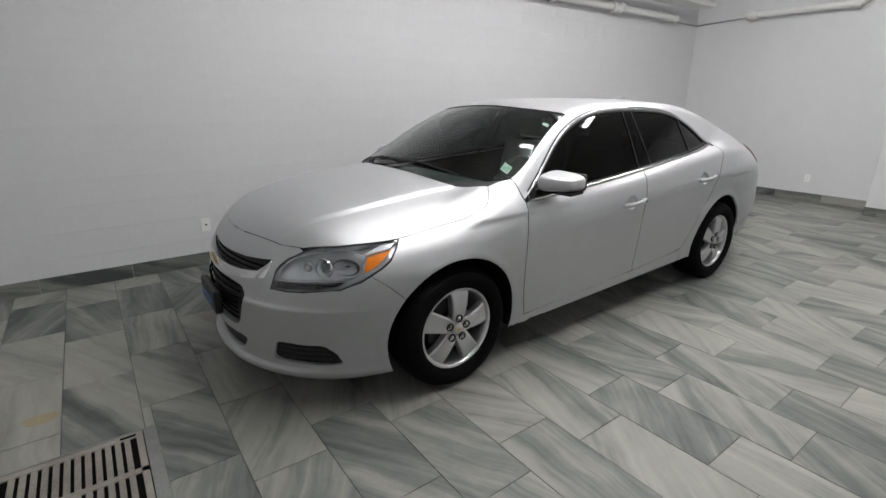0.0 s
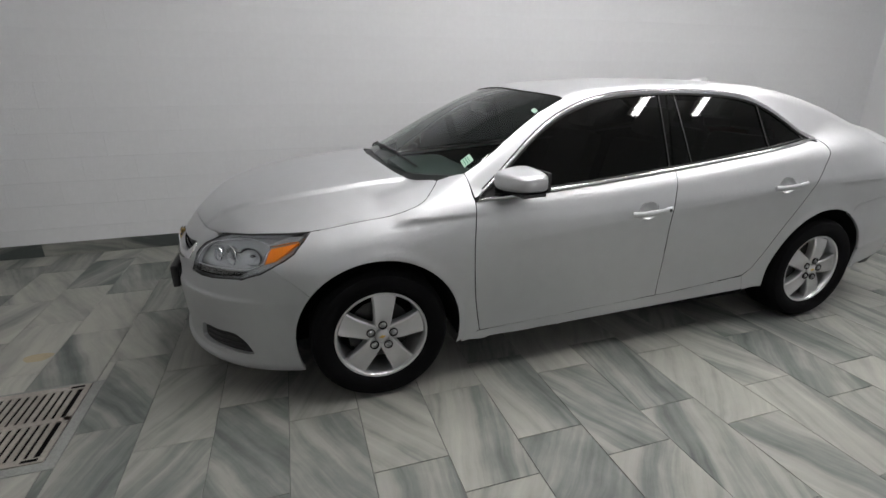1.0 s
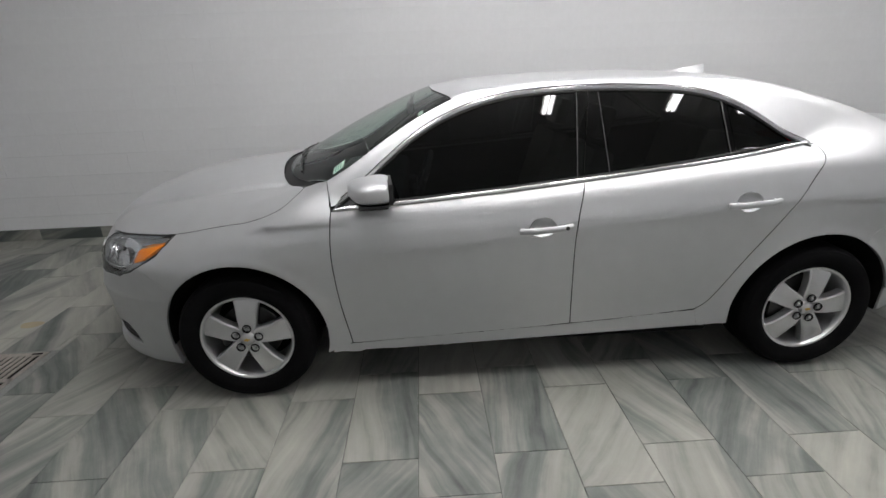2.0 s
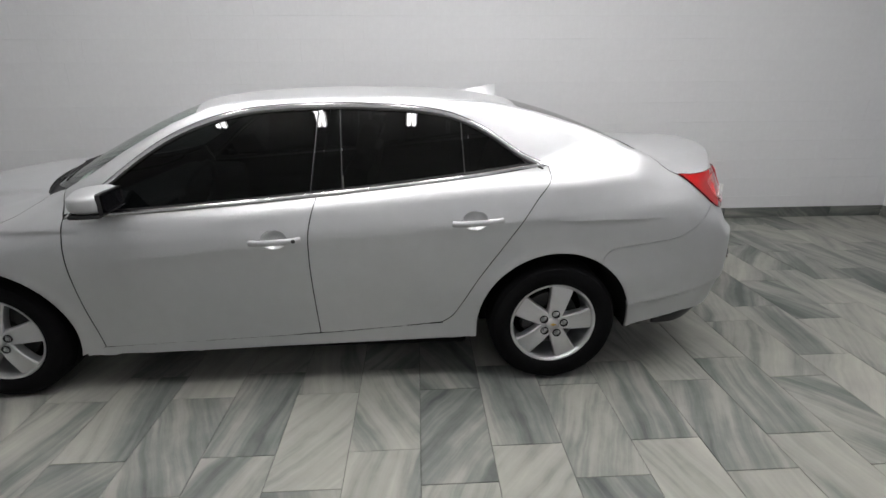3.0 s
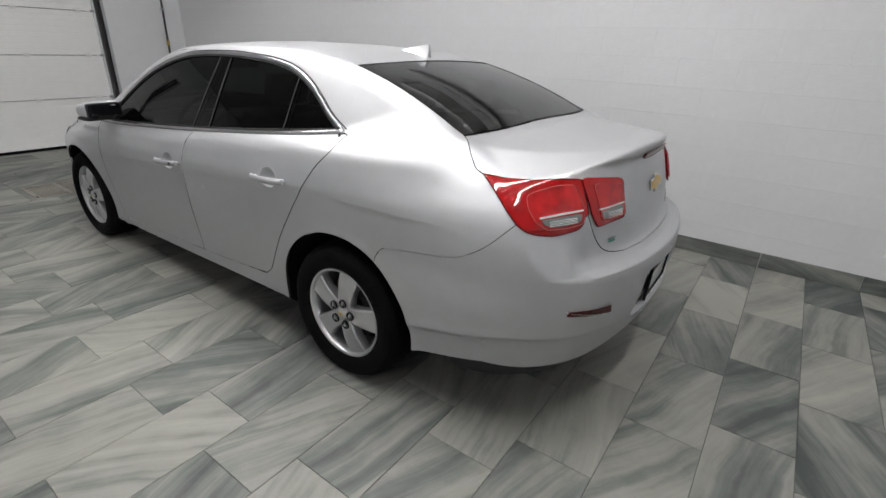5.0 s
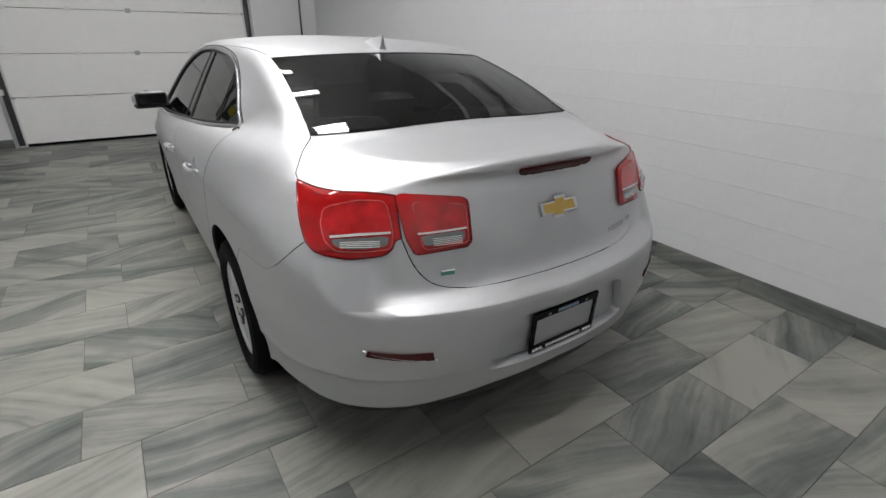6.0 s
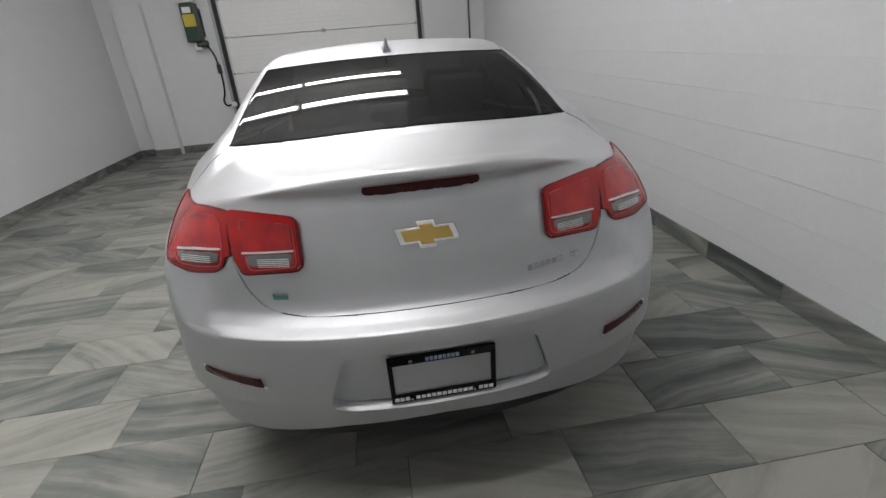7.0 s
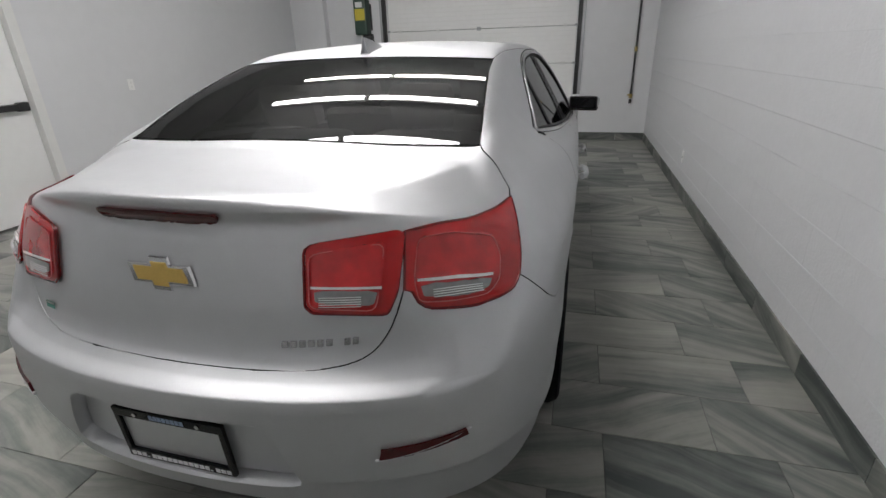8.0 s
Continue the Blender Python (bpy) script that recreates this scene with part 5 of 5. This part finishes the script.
# boot lid
half = on_top(curve2([(3.232, 0), (3.226, .35), (3.19, .622)], 4)) + on_top(curve2(LID_FRONT, 3)[1:])
half += both(1, TAIL_TOP + TAIL_INNER[1:] + LID_SIDE[1:]) + on_tail([(.22, .768), (.1, .768), (0, .768)])
half[0] = Vector((half[0].x, 0, half[0].z))
boot = panel("boot_lid", half + flip(half)[1:-1], LID, M_PAINT, car, cell=.018, edge=M_GAPSHADE_SEAL)
brake = on_tail([(-.158, 1.113), (0, 1.116), (.158, 1.113), (.162, 1.10), (.155, 1.088), (0, 1.09), (-.155, 1.088), (-.162, 1.10)])
panel("brake_light", brake, TAIL_RING, M_REDDEEP, boot, lift=.009, cell=.012, depth=.014, label="dark red high brake light")
p = on_tail([(0, .968)])[0]
bow_badge(.092, Matrix.Translation((p.x + .001, 0, .968)) @ Matrix.Rotation(radians(-90), 4, "Z") @ Matrix.Rotation(radians(8), 4, "X"), boot)
for a, b, count in ((.285, .405, 6), (.425, .46, 2)):   # raised model lettering, as plain bars
    for k in range(count):
        wide = (b - a) / count
        y0, y1 = a + k * wide, a + (k + .68) * wide
        c = on_tail([(y0, .814 + .065 * (y0 - .285)), (y1, .814 + .065 * (y1 - .285)), (y1, .829 + .065 * (y1 - .285)), (y0, .829 + .065 * (y0 - .285))])
        bm = bmesh.new()
        lowv = [bm.verts.new(v) for v in c]
        highv = [bm.verts.new(v + Vector((.004, 0, 0))) for v in c]
        for i in range(4):
            bm.faces.new((lowv[i], lowv[(i + 1) % 4], highv[(i + 1) % 4], highv[i]))
        bm.faces.new(highv)
        bmesh.ops.recalc_face_normals(bm, faces=bm.faces)
        part("name_bar", bm, M_TRIM, boot, "chrome model badge")
c = on_tail([(-.447, .834), (-.404, .834), (-.404, .816), (-.447, .816)])
bm = bmesh.new()
bm.faces.new([bm.verts.new(v + Vector((.003, 0, 0))) for v in c])
part("green_badge", bm, M_TEALINK, boot, "small green badge")
c = on_tail([(-.447, .834), (-.404, .834), (-.404, .828), (-.447, .828)])
bm = bmesh.new()
bm.faces.new([bm.verts.new(v + Vector((.0045, 0, 0))) for v in c])
part("badge_top", bm, M_CHROME, boot)

# rear bumper with the plate recess
half = on_tail([(0, .766), (.1, .766), (.22, .766)]) + both(1, LID_SIDE[::-1] + TAIL_LOW[1:])
half += on_side(1, curve2(TAILSEAM, 4)[1:])
half += on_side(1, arch(AXLE, RR, 56.5, -6, 14)) + [Vector((3.30, .88, .315)), Vector((3.46, .84, .345)), Vector((3.6, .72, .352)), Vector((3.72, .54, .365)), Vector((3.82, .3, .40)), Vector((3.86, 0, .415))]
h = on_tail([(.275, .672), (.335, .475)])
recess = rounded(h + flip(h), .14)
rear_bumper = panel("rear_bumper", half + flip(half)[1:-1], TAIL_RING, M_PAINT, car, holes=(recess,), cell=.0105, depth=.04, gap=.001)
panel("plate_recess", recess, TAIL_RING, M_PAINT, rear_bumper, lift=-.036, gap=-.004, cell=.04)
half = [Vector((3.86, 0, .43)), Vector((3.82, .3, .415)), Vector((3.72, .54, .38)), Vector((3.6, .72, .367)), Vector((3.46, .84, .36)), Vector((3.32, .87, .335)), Vector((3.30, .86, .27)), Vector((3.46, .82, .235)), Vector((3.6, .7, .225)), Vector((3.72, .5, .23)), Vector((3.8, 0, .25))]
panel("valance", half + flip(half)[1:-1], TAIL_RING, M_BLACK, rear_bumper, lift=-.022, gap=0, cell=.05, label="black lower valance")
for s in (-1, 1):
    c = on_tail([(.515, .606), (.60, .610), (.69, .619), (.695, .598), (.60, .584), (.51, .579)], s)
    panel("reflector", c, TAIL_RING, M_REDDEEP, rear_bumper, lift=.007, cell=.02, depth=.012, label="dark red rear reflector")
    bm = bmesh.new()
    tube(bm, [v + Vector((.004, 0, 0)) for v in on_tail([(.505 + .0245 * k, .5725 + .0028 * k + .0003 * k * k) for k in range(9)], s)], .004, 8)
    part("reflector_lip", bm, M_PAINT, rear_bumper, "bright lip under the reflector", True)

# number plate frame: black border with print bars, empty grey field
frame_ob = thing("plate_frame", "black plate frame with print, on the rear bumper", "plate frame")
base = on_tail([(0, .57)])[0]
pm = Matrix.Translation((base.x - .034, .0, .565)) @ Matrix.Rotation(radians(3), 4, "Y")
bm = bmesh.new()
for lo, hi in (((0, -.157, -.082), (.012, .157, -.056)), ((0, -.157, .054), (.012, .157, .08)), ((0, -.157, -.056), (.012, -.143, .054)), ((0, .143, -.056), (.012, .157, .054))):
    box(bm, lo, hi, .002, pm)
part("border", bm, M_GLOSSBLACK, frame_ob)
bm = bmesh.new()
box(bm, (.0, -.144, -.057), (.003, .144, .055), 0, pm)
part("field", bm, M_PAINT, frame_ob, "plain grey field")
prints = [(-.148 + k * .0157, -.148 + k * .0157 + (.006 if k in (3, 15) else .0125), -.076, -.073 if k in (3, 15) else -.0635, M_INK) for k in range(19)]
prints += [(-.047 + k * .0125, -.047 + k * .0125 + .0095, .06, .073, M_SKYPRINT) for k in range(8)]
for y0, y1, z0, z1, mm in prints:
    bm = bmesh.new()
    box(bm, (.012, y0, z0), (.0128, y1, z1), 0, pm)
    part("print_bar", bm, mm, frame_ob)
for y in (-.09, .09):
    bm = bmesh.new()
    tube(bm, [pm @ Vector((.011, y, .067)), pm @ Vector((.0145, y, .067))], .006, 10)
    part("screw", bm, M_CHROME, frame_ob, smooth=True)

# ---- under the skin: black sheet added to darken the gaps, wheel wells, floor pan ----
for s in (-1, 1):
    zone = on_side(s, [(.40, .25), (.45, .92), (1.0, .955), (1.6, 1.0), (2.14, 1.05), (2.70, 1.10), (2.86, .95)] + arch(AXLE, .42, 78, 180, 10) + [(2.28, .27), (1.3, .25)])
    panel("inner_skin", zone, SIDE[s], M_LINER, car, lift=-.032, gap=0, depth=.002, cell=.09)
    for axle, r in ((0, RF), (AXLE, RR)):
        bm = bmesh.new()
        turn = [radians(a) for a in np.linspace(-7, 187, 32)]
        rim = [(axle + (r - .003) * math.cos(a), HUB + (r - .003) * math.sin(a)) for a in turn]
        lip_y = [abs(v.y) - .011 for v in on_side(s, rim)]
        rings = [[bm.verts.new((x, s * y, z)) for (x, z), y in zip(rim, lip_y)], [bm.verts.new((x, s * .56, z)) for x, z in rim]]
        for i in range(31):
            bm.faces.new((rings[0][i], rings[0][i + 1], rings[1][i + 1], rings[1][i]))
        bm.faces.new(rings[1])
        part("wheel_well", bm, M_LINER, car)
bm = bmesh.new()
box(bm, (-.62, -.5, .15), (3.5, .5, .28), .03)
box(bm, (.42, -.8, .185), (2.3, .8, .3), .02)
box(bm, (-.72, -.44, .28), (-.42, .44, .66), .03)
box(bm, (3.2, -.6, .28), (3.58, .6, .72), .03)
box(bm, (-.42, -.58, .28), (.2, .58, .72), .03)
part("floor_pan", bm, M_LINER, car)

# cabin: dashboard, wheel, seats
bm = bmesh.new()
box(bm, (.34, -.68, .55), (.78, .68, .93), .06)
part("dashboard", bm, M_DASH, car)
bm = bmesh.new()
tube(bm, [Vector((.86, -.37, .92)) + Vector((math.sin(t) * .06, math.cos(t) * .18, math.sin(t) * .17)) for t in np.linspace(0, 2 * math.pi, 33)[:-1]], .014, 8, closed=True)
box(bm, (.80, -.42, .89), (.84, -.32, .97), .012)
box(bm, (.82, -.54, .92), (.835, -.20, .94), .004)
part("steering_wheel", bm, M_DASH, car, smooth=True)
for x, rows_y in ((1.12, (-.37, .37)), (2.0, (-.29, .29))):
    for y in rows_y:
        bm = bmesh.new()
        box(bm, (x, y - .25, .42), (x + .5, y + .25, .6), .06)
        seat = part("seat", bm, M_SEAT, car, "dark grey cloth seat", True)
        bm = bmesh.new()
        lean = Matrix.Translation((x + .48, y, .55)) @ Matrix.Rotation(radians(17), 4, "Y")
        box(bm, (-.07, -.25, 0), (.07, .25, .58), .06, lean)
        part("backrest", bm, M_SEAT, seat, smooth=True)
        bm = bmesh.new()
        box(bm, (-.05, -.13, .61), (.04, .13, .78), .04, lean)
        part("headrest", bm, M_SEAT, seat, smooth=True)
part("parcel_shelf", boxed((2.62, -.6, .98), (3.1, .6, 1.02), .01), M_DASH, car)
bm = bmesh.new()
box(bm, (.80, -.12, 1.27), (.84, .12, 1.33), .012)
tube(bm, [(.82, 0, 1.32), (.84, 0, 1.37)], .01, 6)
part("inside_mirror", bm, M_BLACK, car, smooth=True)


# ---- wheels ----
def spoke_mesh():
    bm = bmesh.new()
    rows = []
    for r, w, y, dip in ((.033, .031, .006, .0), (.058, .039, .010, .001), (.095, .043, .014, .003), (.14, .048, .012, .004), (.18, .055, .005, .003), (.205, .062, -.003, .001)):
        rows.append([bm.verts.new((r, -(y + dy), sgn * w)) for sgn, dy in ((-1, -.045), (-1.0, -.006), (-.86, 0), (-.3, -dip), (.3, -dip), (.86, 0), (1.0, -.006), (1, -.045))])
    for a, b in zip(rows, rows[1:]):
        for i in range(7):
            bm.faces.new((a[i], a[i + 1], b[i + 1], b[i]))
    bm.faces.new(rows[0])
    bmesh.ops.recalc_face_normals(bm, faces=bm.faces)
    return bm


def make_wheel():
    bm = bmesh.new()   # rim: lip, well and barrel
    lathe(bm, [(.218, .0), (.2225, -.006), (.219, -.012), (.210, -.010), (.203, .0), (.198, .03), (.190, .09), (.190, .17), (.215, .19)], 72)
    wheel = part("wheel", bm, M_ALLOY, None, "five-spoke silver alloy wheel", True)
    bm = bmesh.new()
    lathe(bm, [(.214, .004), (.220, -.009), (.230, -.019), (.252, -.029), (.286, -.031), (.306, -.022), (.313, -.008), (.32, .0), (.325, .012), (.3255, .05), (.322, .052), (.322, .060), (.3255, .062), (.326, .10), (.322, .102), (.322, .110), (.326, .112), (.3255, .15), (.325, .19), (.315, .21), (.29, .232), (.25, .222), (.214, .19)], 72)
    part("tyre", bm, M_RUBBER, wheel, "black rubber tyre", True)
    mesh = spoke_mesh()
    base = part("spoke", mesh, M_ALLOY, wheel, smooth=True)
    base.data.shade_smooth()
    base.data.set_sharp_from_angle(angle=radians(30))
    for k in range(5):
        ob = base if k == 0 else new("spoke", base.data)
        ob.parent = wheel
        ob.rotation_euler = (0, radians(-(78 + 72 * k)), 0)
    bm = bmesh.new()
    lathe(bm, [(.0, -.014), (.028, -.014), (.033, -.010), (.036, .0), (.07, .002), (.074, .03)], 40)
    hub = part("hub", bm, M_ALLOY, wheel, smooth=True)
    bm = bmesh.new()
    lathe(bm, [(.0, -.019), (.024, -.0185), (.0285, -.015), (.029, -.012)], 32)
    part("hub_cap", bm, M_ALLOY, wheel, "silver hub cap", True)
    bm = bmesh.new()
    box(bm, (-.014, -.0205, -.004), (.014, -.0185, .004), .001)
    box(bm, (-.005, -.0205, -.0075), (.005, -.0185, .0075), .001)
    part("cap_badge", bm, M_GOLD, wheel, "gold cap badge")
    for k in range(5):
        a = radians(78 + 72 * k)
        c = Vector((.056 * math.cos(a), 0, .056 * math.sin(a)))
        bm = bmesh.new()
        lathe(bm, [(.0215, -.011), (.0205, -.0172), (.0175, -.0174), (.0155, -.005), (.0, -.005)], 22, Matrix.Translation(c))
        part("nut_recess", bm, M_BLACK, wheel, smooth=True)
        bm = bmesh.new()
        lathe(bm, [(.0, -.0215), (.0075, -.021), (.0108, -.0175), (.0112, -.004)], 6, Matrix.Translation(c))
        part("lug_nut", bm, M_GALV, wheel, "steel lug nut")
    bm = bmesh.new()
    lathe(bm, [(.0, .05), (.07, .05), (.075, .062), (.145, .064), (.148, .07), (.145, .078), (.07, .078)], 48)
    part("brake_disc", bm, M_DARKSTEEL, wheel, "dark steel brake disc", True)
    bm = bmesh.new()
    box(bm, (-.15, .04, -.05), (-.085, .10, .06), .012)
    part("brake_caliper", bm, M_DARKSTEEL, wheel, smooth=True)
    bm = bmesh.new()
    lathe(bm, [(.0, .14), (.19, .14), (.19, .145), (.0, .145)], 32)
    part("brake_shield", bm, M_LINER, wheel)
    return wheel


wheel = make_wheel()
wheel.parent = car
FACE = .868
wheel.matrix_basis = pose(AXLE, -FACE, HUB)
for x, s, a in ((0, -1, -6), (AXLE, 1, 20), (0, 1, 35)):
    w = copy_thing(wheel, pose(x, s * FACE, HUB, 0, 0, 0 if s < 0 else 180) @ Matrix.Rotation(radians(a), 4, "Y"))
    w.parent = car

# ---- the drain: a slotted iron grate in a stone-coloured frame ----
GX0, GX1, GY0, GY1 = -1.92, -1.40, -.90, -.335
drain = thing("floor_drain", "grey slotted iron drain grate set in the floor", "drain", at=(0, 0, 0))
bm = bmesh.new()
for lo, hi in (((GX0 - .05, GY0 - .05), (GX1 + .05, GY0)), ((GX0 - .05, GY1), (GX1 + .05, GY1 + .012)), ((GX0 - .05, GY0), (GX0, GY1)), ((GX1, GY0), (GX1 + .05, GY1))):
    box(bm, (*lo, -.003), (*hi, .002), .001)
part("drain_frame", bm, M_MORTAR, drain, "grey mortar frame")
# black sheet just under the bars, in place of a deep pit's shade
part("pit_shade", boxed((GX0, GY0, -.0035), (GX1, GY1, -.0025)), M_PITSHADE, drain)
bm = bmesh.new()
mid = (GY0 + GY1) / 2
box(bm, (GX0 + .004, GY0 + .004, -.002), (GX1 - .004, GY0 + .04, .0035), .001)
box(bm, (GX0 + .004, GY1 - .04, -.002), (GX1 - .004, GY1 - .004, .0035), .001)
box(bm, (GX0 + .004, mid - .016, -.002), (GX1 - .004, mid + .016, .0035), .001)
box(bm, (GX0 + .004, GY0 + .04, -.002), (GX0 + .03, GY1 - .04, .0035), .001)
box(bm, (GX1 - .03, GY0 + .04, -.002), (GX1 - .004, GY1 - .04, .0035), .001)
part("grate_rim", bm, M_GRATE, drain)
N = 13
step = (GX1 - GX0 - .06) / N
for row, (a, b) in enumerate(((GY0 + .04, mid - .016), (mid + .016, GY1 - .04))):
    for k in range(1, N):
        x = GX0 + .03 + k * step
        bm = boxed((x - step * .31, a, -.002), (x + step * .31, b, .003), .001)
        for j in range(4):
            box(bm, (x - .003, a + (b - a) * (j + .5) / 4 - .006, .003), (x + .003, a + (b - a) * (j + .5) / 4 + .006, .0045), .0005)
        part("grate_bar", bm, M_GRATE, drain)
# lift slots drawn as black pads, their shade put into the colour
for x, y in ((GX1 - .06, GY0 + .022), (GX1 - .06, GY1 - .022)):
    part("slot_shade", boxed((x - .03, y - .008, .0036), (x + .03, y + .008, .004)), M_PITSHADE, drain)


# ---- floor tiles, laid in columns with every other one shifted by a third ----
TW, TL, JOINT = .3125, .609, .0032


def cut(rect, hole):
    """What is left of a rectangle when another is taken out, as rectangles."""
    a, b, c, d = rect
    e, f, g, h = hole
    if e >= c or g <= a or f >= d or h <= b:
        return [rect]
    out = []
    if a < e:
        out.append((a, b, e, d))
    if c > g:
        out.append((g, b, c, d))
    if b < f:
        out.append((max(a, e), b, min(c, g), f))
    if d > h:
        out.append((max(a, e), h, min(c, g), d))
    return out


whole = bpy.data.meshes.new("floor_tile")
bm = boxed((-TW / 2 + JOINT / 2, -TL / 2 + JOINT / 2, -.012), (TW / 2 - JOINT / 2, TL / 2 - JOINT / 2, 0), .0012)
bm.to_mesh(whole)
bm.free()
whole.materials.append(M_TILE)
rest = bmesh.new()
rng = random.Random(7)
k0 = math.floor((X0 + .14) / TW) - 1
for k in range(k0, math.ceil((X1 + .14) / TW) + 1):
    x = -.14 + k * TW
    first_end = -1.36 if k % 2 == 0 else -1.556
    j0 = math.floor((Y0 - first_end) / TL) - 1
    for j in range(j0, math.ceil((Y1 - first_end) / TL) + 1):
        y = first_end + j * TL
        a, b, c, d = max(x, X0), max(y, Y0), min(x + TW, X1), min(y + TL, Y1)
        if c - a < .02 or d - b < .02:
            continue
        pieces = cut((a, b, c, d), (GX0 - .05, GY0 - .05, GX1 + .05, GY1 + .012))
        near = -3.0 < x < 6.2 and y > -3.3
        for a2, b2, c2, d2 in pieces:
            if c2 - a2 < .01 or d2 - b2 < .01:
                continue
            full = abs(c2 - a2 - TW) < 1e-6 and abs(d2 - b2 - TL) < 1e-6
            z = rng.uniform(-.0006, .0004)
            if near and full:
                ob = new("floor_tile", whole)
                ob.location = ((a2 + c2) / 2, (b2 + d2) / 2, z)
                ob.rotation_euler[2] = rng.choice((0, math.pi))
                ob.parent = floor
            elif near:
                ob = part("floor_tile", boxed((a2 + JOINT / 2, b2 + JOINT / 2, -.012), (c2 - JOINT / 2, d2 - JOINT / 2, z)), M_TILE, floor)
            else:
                box(rest, (a2 + JOINT / 2, b2 + JOINT / 2, -.012), (c2 - JOINT / 2, d2 - JOINT / 2, z))
tagged(part("floor_tiles", rest, M_TILE, floor), kind="stuff")

# a dried stain beside the drain
bm = bmesh.new()
ring = [bm.verts.new((-1.78 + .07 * math.cos(t) * (1 + .12 * math.sin(3 * t)), .03 + .05 * math.sin(t) * (1 + .1 * math.cos(2 * t)), .001)) for t in (2 * math.pi * i / 28 for i in range(28))]
bm.faces.new(ring)
tagged(part("floor_stain", bm, M_AMBERSTAIN), "dried tan stain on the floor near the drain", "stain")

# ---- painted concrete blocks of the long wall, in running bond ----
BW, BH = .4, .2
block = bpy.data.meshes.new("block")
bm = boxed((-BW / 2, -.002, -BH / 2 + .0009), (BW / 2, .004, BH / 2 - .0008), .0009)
bm.to_mesh(block)
bm.free()
block.materials.append(M_BLOCK)
rest = bmesh.new()
for c in range(-1, 17):
    z = .045 + c * BH
    for k in range(-12, 22):
        x = -.62 + k * BW + (BW / 2 if c % 2 else 0)
        a, b = max(x, X0), min(x + BW, X1)
        lo, hi = max(z, 0), min(z + BH, CEIL)
        if b - a < .03 or hi - lo < .02:
            continue
        full = b - a > BW - 1e-6 and hi - lo > BH - 1e-6
        out = rng.uniform(-.0002, .0002)
        if full and -4.2 < x < 6.3 and z < 2.2:
            ob = new("block", block)
            ob.location = ((a + b) / 2, Y1 + out, z + BH / 2)
            ob.parent = wall_right
        else:
            box(rest, (a + .0008, Y1 - .002 + out, lo + .0015), (b - .0008, Y1 + .004 + out, hi - .0015))
tagged(part("blocks", rest, M_BLOCK, wall_right), kind="stuff")
